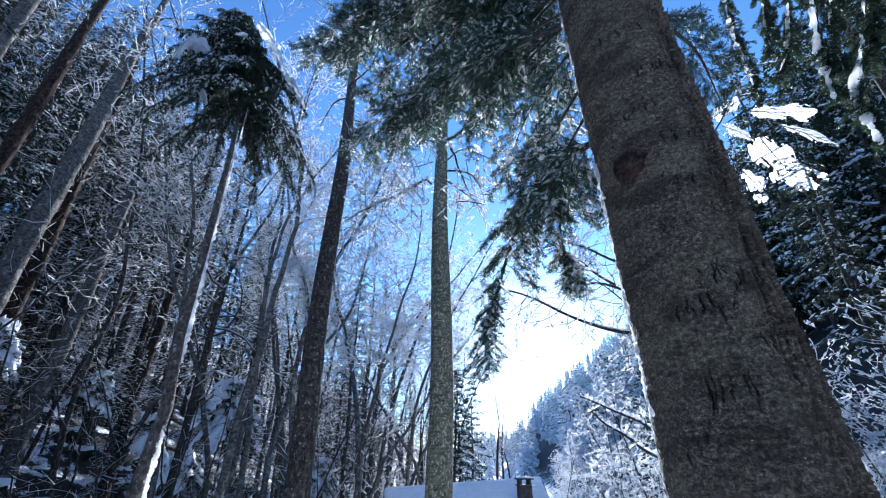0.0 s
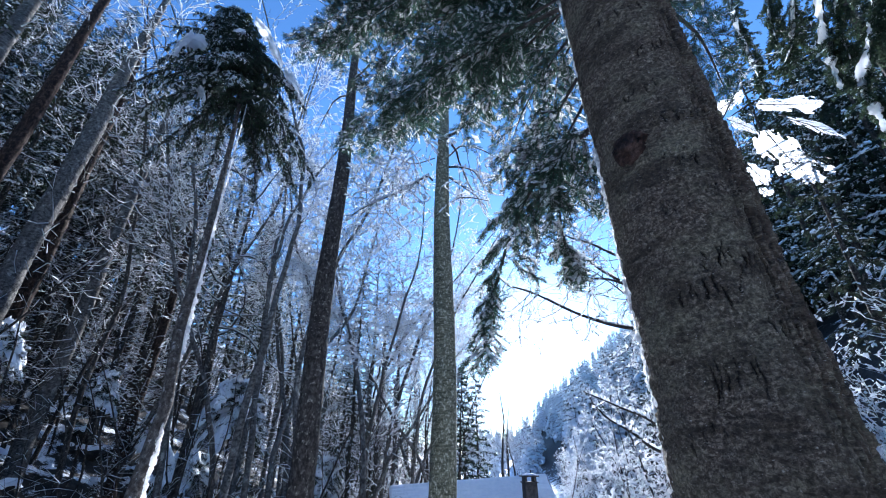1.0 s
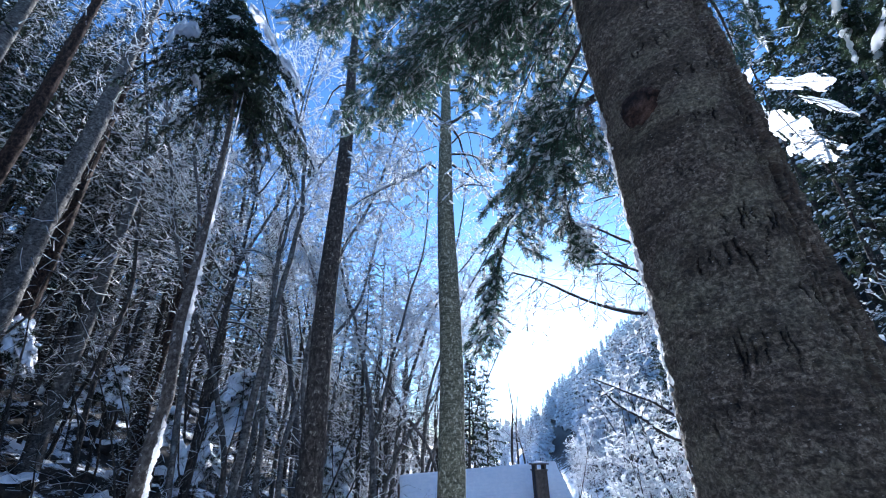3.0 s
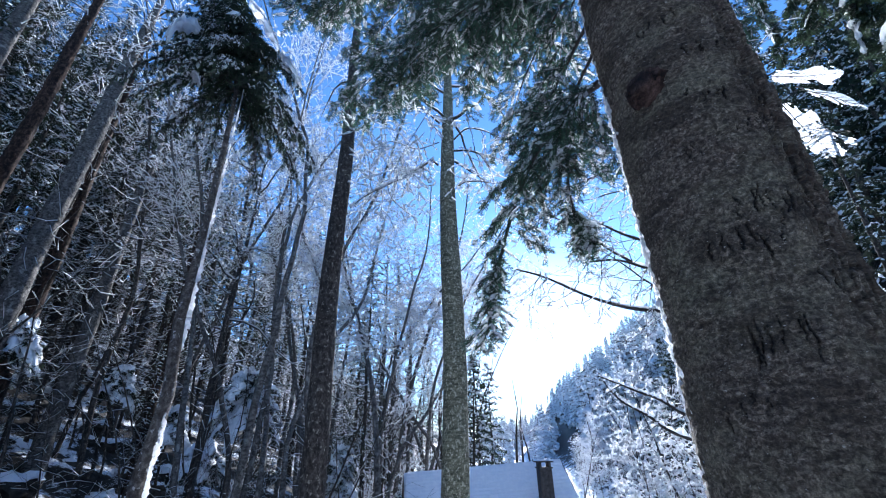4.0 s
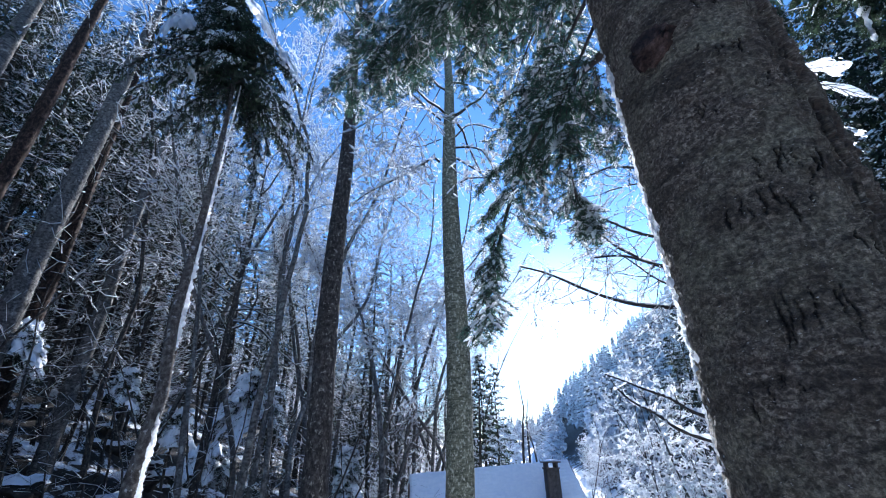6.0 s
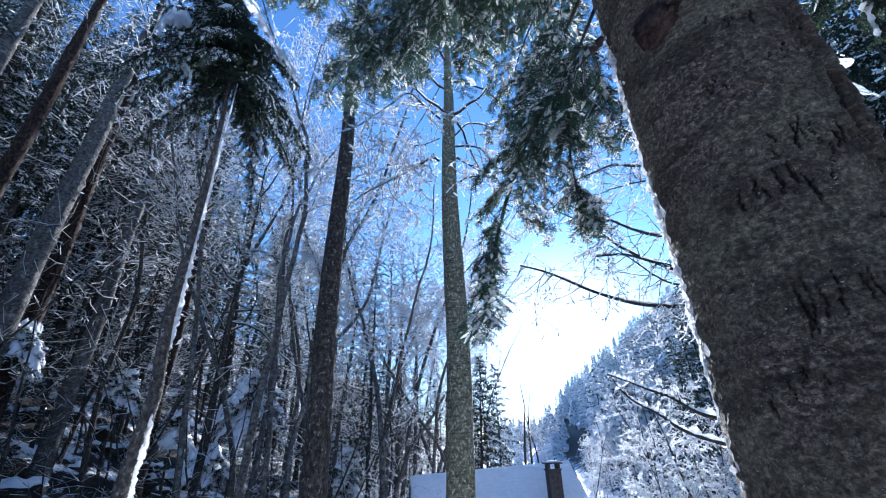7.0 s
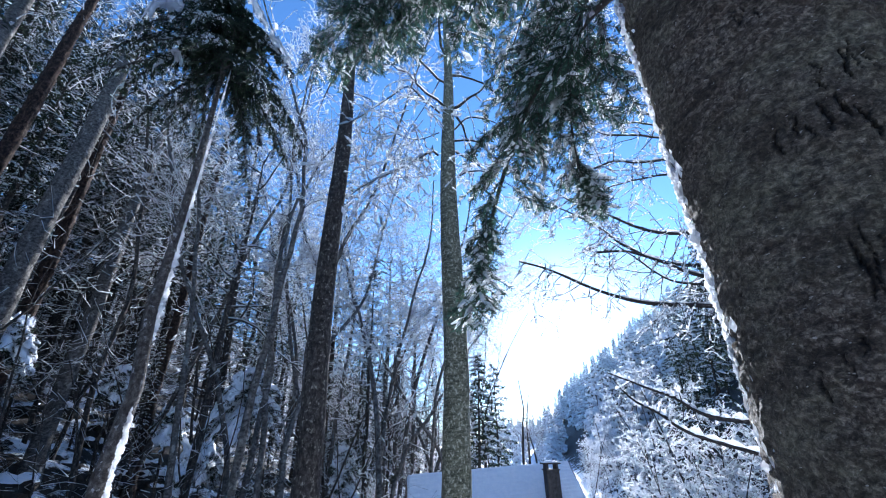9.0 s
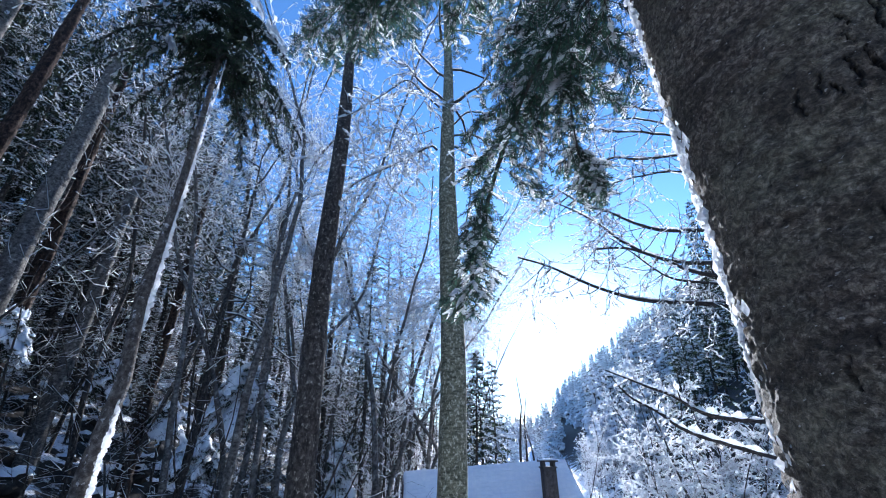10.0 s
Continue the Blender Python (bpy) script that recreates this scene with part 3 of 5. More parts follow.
def big_bark():
    m, n, l, b = material("scaly_fir_bark", (0.1, 0.09, 0.085), 0.92)
    tc = n.new("ShaderNodeTexCoord")
    # the skin rolled out flat: along the girth, and up
    turn = n.new("ShaderNodeMapping")
    turn.inputs["Rotation"].default_value = (0, 0, radians(-237))
    l.new(tc.outputs["Object"], turn.inputs["Vector"])
    sep = n.new("ShaderNodeSeparateXYZ")
    l.new(turn.outputs[0], sep.inputs[0])
    at = n.new("ShaderNodeMath")
    at.operation = "ARCTAN2"
    l.new(sep.outputs["Y"], at.inputs[0])
    l.new(sep.outputs["X"], at.inputs[1])
    girth = n.new("ShaderNodeMath")
    girth.operation = "MULTIPLY"
    girth.inputs[1].default_value = 0.31
    l.new(at.outputs[0], girth.inputs[0])
    flat = n.new("ShaderNodeCombineXYZ")
    l.new(girth.outputs[0], flat.inputs["X"])
    l.new(sep.outputs["Z"], flat.inputs["Y"])

    def skin(scale, detail, rough, stretch, distort=0.0):
        mp = n.new("ShaderNodeMapping")
        mp.inputs["Scale"].default_value = (*stretch, 1)
        l.new(flat.outputs[0], mp.inputs["Vector"])
        x = n.new("ShaderNodeTexNoise")
        for key, v in (("Scale", scale), ("Detail", detail), ("Roughness", rough), ("Distortion", distort)):
            x.inputs[key].default_value = v
        l.new(mp.outputs[0], x.inputs["Vector"])
        return x.outputs["Fac"]

    def calc(op, a, v):
        x = n.new("ShaderNodeMath")
        x.operation = op
        l.new(a, x.inputs[0])
        if hasattr(v, "is_output"):
            l.new(v, x.inputs[1])
        else:
            x.inputs[1].default_value = v
        return x.outputs[0]

    def flakes(scale, stretch):
        mp = n.new("ShaderNodeMapping")
        mp.inputs["Scale"].default_value = (*stretch, 1)
        wob = n.new("ShaderNodeTexNoise")
        wob.inputs["Scale"].default_value, wob.inputs["Detail"].default_value = scale * 0.6, 4
        l.new(flat.outputs[0], wob.inputs["Vector"])
        shift = n.new("ShaderNodeVectorMath")
        shift.operation = "MULTIPLY_ADD"
        shift.inputs[1].default_value = (2.4 / scale, 1.6 / scale, 0)
        l.new(wob.outputs["Color"], shift.inputs[0])
        l.new(flat.outputs[0], shift.inputs[2])
        l.new(shift.outputs[0], mp.inputs["Vector"])
        vo = n.new("ShaderNodeTexVoronoi")
        vo.voronoi_dimensions = "2D"
        vo.inputs["Scale"].default_value = scale
        l.new(mp.outputs[0], vo.inputs["Vector"])
        s3 = n.new("ShaderNodeSeparateColor")
        l.new(vo.outputs["Color"], s3.inputs[0])
        return s3.outputs[0], vo.outputs["Distance"]

    fine = skin(110, 4, 0.65, (1, 0.9))
    grain = skin(40, 6, 0.7, (1, 0.8))
    scab = skin(15, 10, 0.8, (0.9, 1.0), 0.3)
    tone = skin(2.6, 5, 0.65, (1, 1.3))
    bands = skin(3.4, 8, 0.75, (0.62, 1.7), 0.4)
    flake, rim = flakes(70, (0.95, 0.9))
    plate, seam = flakes(22, (0.8, 1.0))
    col = ramp(n, l, flake, [(0.0, (0.06, 0.046, 0.036)), (0.5, (0.15, 0.123, 0.1)), (1.0, (0.25, 0.212, 0.178))])
    col = mix(n, l, 0.35, col, ramp(n, l, plate, [(0.0, (0.06, 0.045, 0.036)), (1.0, (0.25, 0.205, 0.17))]))
    col = mix(n, l, ramp(n, l, rim, [(0.42, (0, 0, 0)), (0.62, (0.6, 0.6, 0.6))]), col, (0.04, 0.03, 0.024))
    col = mix(n, l, ramp(n, l, fine, [(0.43, (0.85, 0.85, 0.85)), (0.5, (0, 0, 0))]), col, (0.06, 0.045, 0.036))
    col = mix(n, l, ramp(n, l, scab, [(0.4, (0.85, 0.85, 0.85)), (0.46, (0, 0, 0))]), col, (0.07, 0.05, 0.04))
    chip = skin(60, 5, 0.75, (0.95, 1.1), 0.3)
    col = mix(n, l, ramp(n, l, chip, [(0.52, (0, 0, 0)), (0.62, (0.6, 0.6, 0.6))]), col, (0.3, 0.255, 0.215))
    green = mix(n, l, fine, (0.085, 0.08, 0.056), (0.27, 0.255, 0.185))
    col = mix(n, l, ramp(n, l, tone, [(0.42, (0, 0, 0)), (0.62, (0.55, 0.55, 0.55))]), col, green)
    where = ramp(n, l, bands, [(0.48, (0, 0, 0)), (0.58, (1, 1, 1))])
    # split, dull brown bands across the stem
    col = mix(n, l, calc("MULTIPLY", where, 0.85), col, mix(n, l, fine, (0.022, 0.017, 0.014), (0.085, 0.068, 0.056)))
    pale = skin(14, 6, 0.7, (0.7, 2.4), 0.5)
    col = mix(n, l, ramp(n, l, pale, [(0.6, (0, 0, 0)), (0.7, (0.4, 0.4, 0.4))]), col, (0.33, 0.28, 0.24))
    mottle = skin(52, 9, 0.8, (1.0, 1.15), 0.5)
    tint = n.new("ShaderNodeMix")
    tint.data_type, tint.blend_type = "RGBA", "MULTIPLY"
    tint.inputs["Factor"].default_value = 1.0
    l.new(col, tint.inputs["A"])
    l.new(ramp(n, l, mottle, [(0.38, (0.38, 0.37, 0.36)), (0.5, (0.9, 0.9, 0.9)), (0.61, (1.75, 1.75, 1.74))]), tint.inputs["B"])
    col = tint.outputs["Result"]
    # almost black brown where the skin has split and along the furrows
    split_mask = n.new("ShaderNodeAttribute")
    split_mask.attribute_name = "split"
    crack = split_mask.outputs["Fac"]
    # rusty plates between the furrows of the weather side
    side = ramp(n, l, girth.outputs[0], [(0.1, (0, 0, 0)), (0.26, (1, 1, 1))])
    rust = skin(20, 7, 0.75, (1.5, 0.6), 0.4)
    col = mix(n, l, calc("MULTIPLY", side, ramp(n, l, rust, [(0.46, (0, 0, 0)), (0.6, (0.6, 0.6, 0.6))])), col, (0.085, 0.054, 0.04))
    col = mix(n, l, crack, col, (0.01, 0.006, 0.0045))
    speck = skin(70, 2, 0.5, (1, 1.6))
    col = mix(n, l, ramp(n, l, speck, [(0.69, (0, 0, 0)), (0.73, (0.7, 0.7, 0.7))]), col, (0.5, 0.47, 0.44))
    warm = n.new("ShaderNodeMix")
    warm.data_type, warm.blend_type = "RGBA", "MULTIPLY"
    warm.inputs["Factor"].default_value = 1.0
    warm.inputs["B"].default_value = (1.2, 1.2, 1.12, 1)
    l.new(col, warm.inputs["A"])
    l.new(warm.outputs["Result"], b.inputs["Base Color"])
    height = calc("ADD", calc("MULTIPLY", crack, -1.3), calc("ADD", calc("MULTIPLY", calc("ADD", fine, flake), 0.4), calc("ADD", grain, calc("ADD", scab, calc("MULTIPLY", plate, 0.3)))))
    bump(n, l, b, height, 1.0, 0.034)
    return m


scaly = big_bark()
BIG = Vector((1.197, 1.862, 0.0))


def fir_bough(name, parent, path, radius, fan, seed, hang=0.25, density=1.0, snow=0.012, keep=0.5, needle=(0.03, 0.0052), step=0.0062, ridge=0.0, load=0.8, leaf=None):
    """A fir bough close to the eye: stem, flat sprays of twigs, needles in combs, snow."""
    rng = np.random.default_rng(seed)
    pts = bend(path, 26)
    ln = np.linalg.norm(np.diff(pts, axis=0), axis=1).sum()
    rad = radius * (1 - 0.85 * np.linspace(0, 1, len(pts)))
    h = Heap()
    tube(h, pts, rad, 8, 0.06, rng)
    t0, t1 = [], []
    k = int(ln / 0.05 * density)
    for j in range(k):
        u = 0.16 + 0.84 * (j + rng.random()) / k
        s = u * (len(pts) - 1)
        i = min(int(s), len(pts) - 2)
        p = pts[i] + (pts[i + 1] - pts[i]) * (s - i)
        d = unit(pts[i + 1] - pts[i])
        sd = np.cross(d, [0, 0, 1.0])
        if np.linalg.norm(sd) < 0.5:
            sd = sd + rng.standard_normal(3) * np.array([0.7, 0.7, 0.1])
        sd = sd / max(np.linalg.norm(sd), 0.2)
        sg = 1 if j % 2 else -1
        w = d * (0.55 + 0.3 * rng.random()) + sd * sg * 0.8 + np.array([0, 0, -hang * (0.5 + rng.random())]) + rng.standard_normal(3) * 0.12
        w = unit(w)
        L = fan * (1.1 - 0.75 * u) * (0.45 + 0.75 * rng.random())
        q = p
        m = max(3, int(L / 0.07))
        dd = w.copy()
        for c in range(m):
            dd = unit(dd + rng.standard_normal(3) * 0.12 + np.array([0, 0, -hang * 0.12]))
            r = q + dd * (L / m)
            t0.append(q), t1.append(r)
            for sg2 in (1, -1):
                if rng.random() < 0.93:
                    ss = unit(np.cross(dd, [0, 0, 1.0]) + 1e-6)
                    ww = unit(dd * 0.75 + ss * sg2 * 0.8 + rng.standard_normal(3) * 0.18 + np.array([0, 0, -hang * 0.3]))
                    l2 = (0.05 + 0.1 * rng.random()) * (1.15 - 0.6 * c / m)
                    t0.append(r), t1.append(r + ww * l2)
                    if rng.random() < 0.5:
                        w3 = unit(ww + ss * sg2 * -0.6 + rng.standard_normal(3) * 0.3)
                        t0.append(r + ww * l2 * 0.5), t1.append(r + ww * l2 * 0.5 + w3 * l2 * 0.6)
            q = r
    t0, t1 = np.array(t0), np.array(t1)
    prisms(h, t0, t1, np.full(len(t0), 0.0032), np.full(len(t0), 0.0022), 3)
    stem = part(name, h, twig_mat, parent, "snow-dusted green fir bough")
    g = Heap()
    needles(g, t0, t1, step, needle[0], needle[1], rng, droop=0.05)
    part("needles", g, leaf or fir_needles, stem, "flat dark green needles", smooth=False, kind="stuff")
    if keep:
        f = Heap()
        lumps(f, t0, t1, snow * 0.6, rng, keep, 0.8, 4, 0.8)
        clumps(f, t0, t1, snow * 0.75, rng, keep * 0.35, 1, 0.5)
        lumps(f, pts[6:-1], pts[7:], rad[6:-1] * 0.8 + 0.006, rng, 0.8, 0.8, 6, 0.8)
        if ridge:
            run = bend(pts[9:], 60) + np.array([-0.75, 0.1, 0.2]) * ridge * 1.3
            run = run + rng.standard_normal(run.shape) * ridge * 0.06
            fat = 0.95 * ridge * np.clip(0.8 + 0.5 * np.convolve(rng.standard_normal(66), np.ones(5) / 2.2, "valid")[:60], 0.3, 1.5) * np.sin(np.pi * np.linspace(0.15, 0.97, 60)) ** 0.4
            tube(f, run, fat, 9, 0.12, rng)
            spot = run[rng.integers(0, 60, int(70 * load))]
            clumps(f, spot, spot + np.array([0, 0, -0.1]), ridge * 0.45, rng, 1.0, 1, 0.4)
        part("snow", f, frost_mat, stem, "small pads of snow on the twigs", kind="stuff")
    return stem


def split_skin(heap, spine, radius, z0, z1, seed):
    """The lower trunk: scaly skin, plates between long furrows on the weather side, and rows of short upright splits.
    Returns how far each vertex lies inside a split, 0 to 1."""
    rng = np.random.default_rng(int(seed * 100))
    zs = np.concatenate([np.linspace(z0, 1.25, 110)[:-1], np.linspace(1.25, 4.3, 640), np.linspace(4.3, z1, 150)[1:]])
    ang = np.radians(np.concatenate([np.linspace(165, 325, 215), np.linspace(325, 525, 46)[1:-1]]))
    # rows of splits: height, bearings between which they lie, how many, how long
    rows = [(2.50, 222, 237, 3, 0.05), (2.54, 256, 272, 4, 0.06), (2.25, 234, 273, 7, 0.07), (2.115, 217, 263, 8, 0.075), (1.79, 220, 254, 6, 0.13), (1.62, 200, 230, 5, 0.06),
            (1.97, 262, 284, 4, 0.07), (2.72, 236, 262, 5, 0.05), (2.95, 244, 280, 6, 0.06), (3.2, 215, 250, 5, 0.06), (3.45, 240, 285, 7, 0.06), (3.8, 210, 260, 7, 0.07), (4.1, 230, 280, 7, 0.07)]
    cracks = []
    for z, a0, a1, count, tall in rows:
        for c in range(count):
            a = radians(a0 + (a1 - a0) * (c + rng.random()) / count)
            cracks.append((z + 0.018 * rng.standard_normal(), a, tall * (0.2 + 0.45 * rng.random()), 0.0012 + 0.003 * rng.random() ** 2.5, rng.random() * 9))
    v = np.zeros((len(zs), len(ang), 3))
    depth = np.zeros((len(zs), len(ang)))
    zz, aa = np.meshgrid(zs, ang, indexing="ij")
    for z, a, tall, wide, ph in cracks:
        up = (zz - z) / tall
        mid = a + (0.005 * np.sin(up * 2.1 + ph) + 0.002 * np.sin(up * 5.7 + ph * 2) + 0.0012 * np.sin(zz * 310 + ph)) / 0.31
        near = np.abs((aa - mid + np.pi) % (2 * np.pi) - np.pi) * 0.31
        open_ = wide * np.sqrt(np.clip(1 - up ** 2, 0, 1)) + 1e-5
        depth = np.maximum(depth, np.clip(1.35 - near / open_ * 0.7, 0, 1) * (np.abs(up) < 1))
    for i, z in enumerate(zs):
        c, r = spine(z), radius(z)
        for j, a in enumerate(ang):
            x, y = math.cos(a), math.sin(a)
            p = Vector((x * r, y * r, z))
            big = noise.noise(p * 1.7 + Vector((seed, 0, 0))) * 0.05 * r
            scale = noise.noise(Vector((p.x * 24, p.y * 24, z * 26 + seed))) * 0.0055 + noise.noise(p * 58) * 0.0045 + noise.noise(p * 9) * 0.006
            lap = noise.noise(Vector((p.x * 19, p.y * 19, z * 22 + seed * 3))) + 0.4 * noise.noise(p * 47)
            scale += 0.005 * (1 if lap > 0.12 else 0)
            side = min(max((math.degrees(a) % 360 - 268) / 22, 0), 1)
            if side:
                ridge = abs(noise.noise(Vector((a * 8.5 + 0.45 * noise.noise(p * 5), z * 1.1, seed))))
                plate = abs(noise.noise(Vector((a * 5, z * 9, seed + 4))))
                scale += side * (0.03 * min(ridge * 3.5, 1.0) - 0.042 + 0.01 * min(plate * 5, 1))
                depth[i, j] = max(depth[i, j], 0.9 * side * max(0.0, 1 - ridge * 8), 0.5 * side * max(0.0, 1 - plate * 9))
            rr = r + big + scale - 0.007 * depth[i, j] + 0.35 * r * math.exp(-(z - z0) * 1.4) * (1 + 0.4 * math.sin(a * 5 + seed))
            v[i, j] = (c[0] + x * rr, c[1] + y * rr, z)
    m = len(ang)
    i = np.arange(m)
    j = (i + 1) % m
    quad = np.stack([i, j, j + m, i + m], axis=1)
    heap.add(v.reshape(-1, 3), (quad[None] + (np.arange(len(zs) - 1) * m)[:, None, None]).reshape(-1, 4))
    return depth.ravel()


def great_fir():
    ob = thing("fir_tree", BIG, "large old fir with scaly grey bark and snowy boughs", "tree", "conifers of the wood")
    spine = lambda z: (-0.015 * (z - 1.5), 0.009 * (z - 1.5))
    girth = lambda z: 0.312 - 0.004 * (z - 1.5) - 0.009 * max(0.0, z - 6)
    h = Heap()
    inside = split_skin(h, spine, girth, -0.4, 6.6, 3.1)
    trunk_mesh(h, spine, girth, 6.58, 24.0, 60, 40, 3.1, 0.009)
    trunk = part("trunk", h, scaly, ob, "grey scaly trunk with dark upright cracks")
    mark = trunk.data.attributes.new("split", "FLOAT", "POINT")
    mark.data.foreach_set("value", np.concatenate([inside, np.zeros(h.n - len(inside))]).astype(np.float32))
    # old branch scar
    c = Heap()
    rng = np.random.default_rng(5)
    az = radians(213.5)
    at = np.array([*spine(2.88), 0]) + np.array([math.cos(az), math.sin(az), 0]) * 0.312 + np.array([0, 0, 2.88])
    out = np.array([math.cos(az), math.sin(az), 0])
    at = at + out * 0.016
    rings = np.array([at - out * 0.05, at + out * 0.006, at + out * 0.013, at + out * 0.004, at - out * 0.016, at - out * 0.024])
    tube(c, rings, [0.09, 0.082, 0.062, 0.046, 0.03, 0.006], 28, 0.1, rng)
    part("branch_scar", c, scar_bark, trunk, "reddish brown healed branch scar")
    s = Heap()
    k = 6500
    zz = 0.2 + 5.6 * rng.random(k) ** 1.3
    aa = np.radians(142 + 7 * rng.standard_normal(k) + 5 * np.sin(zz * 9) + 4 * np.sin(zz * 23))
    rr = np.array([girth(z) for z in zz]) + 0.015 * rng.random(k)
    foot = np.stack([np.array([spine(z)[0] for z in zz]) + np.cos(aa) * rr, np.array([spine(z)[1] for z in zz]) + np.sin(aa) * rr, zz], axis=1)
    clumps(s, foot, foot + np.array([0, 0, 0.012]), 0.0085, rng, 0.95, 1, 0.0)
    part("snow_crust", s, frost_mat, trunk, "snow stuck along one side")

    def bough(tip, z, mid_drop=0.35, radius=0.013, **kw):
        tip = np.array(tip) - np.array(BIG)
        d = tip[:2] / np.linalg.norm(tip[:2])
        start = np.array([*(d * 0.28), z])
        a = start + (tip - start) * 0.35
        b = start + (tip - start) * 0.72
        a[2] += mid_drop * 0.5
        b[2] += mid_drop * 0.6
        return dict(path=[start, a, b, tip], radius=radius, **kw)

    tips = [(-0.86, 3.09, 4.24), (-0.56, 3.19, 4.34), (-0.2, 3.25, 4.6), (0.28, 3.37, 4.72), (-1.14, 2.97, 5.28),
            (-0.5, 3.02, 4.25), (-1.1, 2.86, 5.07), (-1.37, 2.85, 5.22), (-0.52, 2.92, 5.6), (0.08, 2.96, 5.66),
            (0.63, 2.89, 5.05), (0.95, 2.8, 4.15), (0.23, 3.05, 4.25), (-0.75, 2.55, 5.5), (0.57, 3.24, 3.95), (0.2, 2.4, 5.9), (0.5, 3.3, 5.6),
            (0.85, 3.05, 4.6), (-0.15, 2.75, 4.95), (0.45, 2.85, 4.5), (-0.35, 2.6, 5.3), (-0.95, 2.7, 5.7), (0.4, 2.6, 5.5), (0.75, 3.2, 5.2), (0.1, 3.3, 5.2), (-0.8, 3.2, 5.0)]
    for i, tip in enumerate(tips):
        z = tip[2] + 0.25 + 0.07 * (i % 5)
        kw = bough(tip, z, 0.25 + 0.05 * (i % 4))
        fir_bough("bough", ob, seed=100 + i, fan=0.54, hang=0.34, density=0.7 if tip[0] > 0.2 else 0.9, keep=0.4, snow=0.019, **kw)
    o = np.array(BIG)
    low = [(0, 0, 0), (1.12, 2.1, 3.46), (0.986, 2.25, 3.5), (0.844, 2.498, 3.502), (0.66, 2.76, 3.357), (0.473, 2.945, 2.93), (0.347, 3.008, 2.491), (0.282, 3.012, 2.178)]
    fir_bough("bough", ob, [np.array(p) - o for p in low[1:]], 0.028, 0.58, 201, hang=0.55, density=1.3, keep=0.35, snow=0.02)
    second = [(1.0, 2.2, 3.75), (0.933, 2.625, 3.686), (0.918, 2.843, 3.411), (0.935, 2.943, 3.028), (0.998, 2.974, 2.832)]
    fir_bough("bough", ob, [np.array(p) - o for p in second], 0.011, 0.46, 202, hang=0.5, density=1.2, keep=0.5, snow=0.022)
    third = [(1.05, 2.2, 4.1), (0.9, 2.7, 4.0), (0.7, 2.95, 3.7), (0.6, 3.05, 3.35)]
    fir_bough("bough", ob, [np.array(p) - o for p in third], 0.014, 0.55, 203, hang=0.45, density=1.2, keep=0.5, snow=0.022)
    fir_bough("bough", ob, [np.array(p) - o for p in [(1.35, 2.0, 4.45), (1.75, 2.2, 4.7), (2.3, 2.6, 4.9), (2.7, 3.0, 4.7)]], 0.03, 0.45, 204, hang=0.35, density=0.9, keep=0.4)
    return ob


great_fir()


# ---------------------------------------------------------------- trees of the middle ground
def limbed_tree(name, at, label, mat, table, limbs, seed, lean=(0, 0), sides=28, rows=90, frost=0.02, category_group="bare trees of the wood", rough=0.006, opt=None, crust_at=None, thick=0.006, keep=0.85, light=False, lines=(), clots=0.0, twig=0.9):
    """A tall trunk with a few limbs set by hand. table: (height, radius) pairs."""
    rng = np.random.default_rng(seed)
    ob = thing(name, at, label, "tree", category_group)
    hz, hr = [t[0] for t in table], [t[1] for t in table]
    spine = lambda z: (lean[0] * z + 0.04 * math.sin(z * 0.7 + seed), lean[1] * z)
    girth = lambda z: float(np.interp(z, hz, hr))
    h = Heap()
    trunk_mesh(h, spine, girth, hz[0], hz[-1], rows, sides, seed * 1.7, rough, 0.25)
    trunk = part("trunk", h, mat, ob)
    if crust_at:
        s = Heap()
        for z0, z1, a0, a1, th, gp in crust_at:
            crust(s, spine, girth, z0, z1, a0, a1, th, seed + z0, gp)
        part("snow_crust", s, frost_mat, trunk, "snow stuck along one side")
    o = opt or dict(seg=[0.4, 0.26, 0.2, 0.15], bow=0.14, kink=0.14, lift=[0.0, 0.0, -0.08, -0.15], rate=[4.5, 5.0, 4.5], angle=[48, 45, 45], ratio=[0.42, 0.5, 0.5], thin=[0.55, 0.6, 0.6])
    o["from"] = o.get("from", [0.2, 0.1, 0.1])
    o["stem"] = 1.0
    out = []
    for z, d, ln, r in limbs:
        c = spine(z)
        d = np.array(d, dtype=float)
        grow(rng, out, (c[0], c[1], z), d / np.linalg.norm(d), ln, r, 0, o)
    for pts, r in lines:
        grow_along(rng, out, np.array(pts) - np.array(at), r, o, twig)
    if out:
        p0, p1, r0, r1, lv = rods(out)
        h = Heap()
        prisms(h, p0, p1, np.maximum(r0, thick), np.maximum(r1, thick * 0.8), 4)
        part("branchwork", h, twig_mat, ob, "dark crooked branches", kind="stuff")
        h = Heap()
        lumps(h, p0, p1, np.maximum(r0 * 0.8, thick * 1.2) + frost * 0.5 * rng.random(len(p0)), rng, keep, 0.7, 4, 0.85, light)
        if clots:
            fine = lv > 0
            clumps(h, p0[fine], p1[fine], clots, rng, 0.6, 2)
        part("snow", h, frost_mat, ob, "fresh snow along the branches", kind="stuff")
    return ob


def ground_at(x, y):
    return (x, y, float(hill(x, y)))


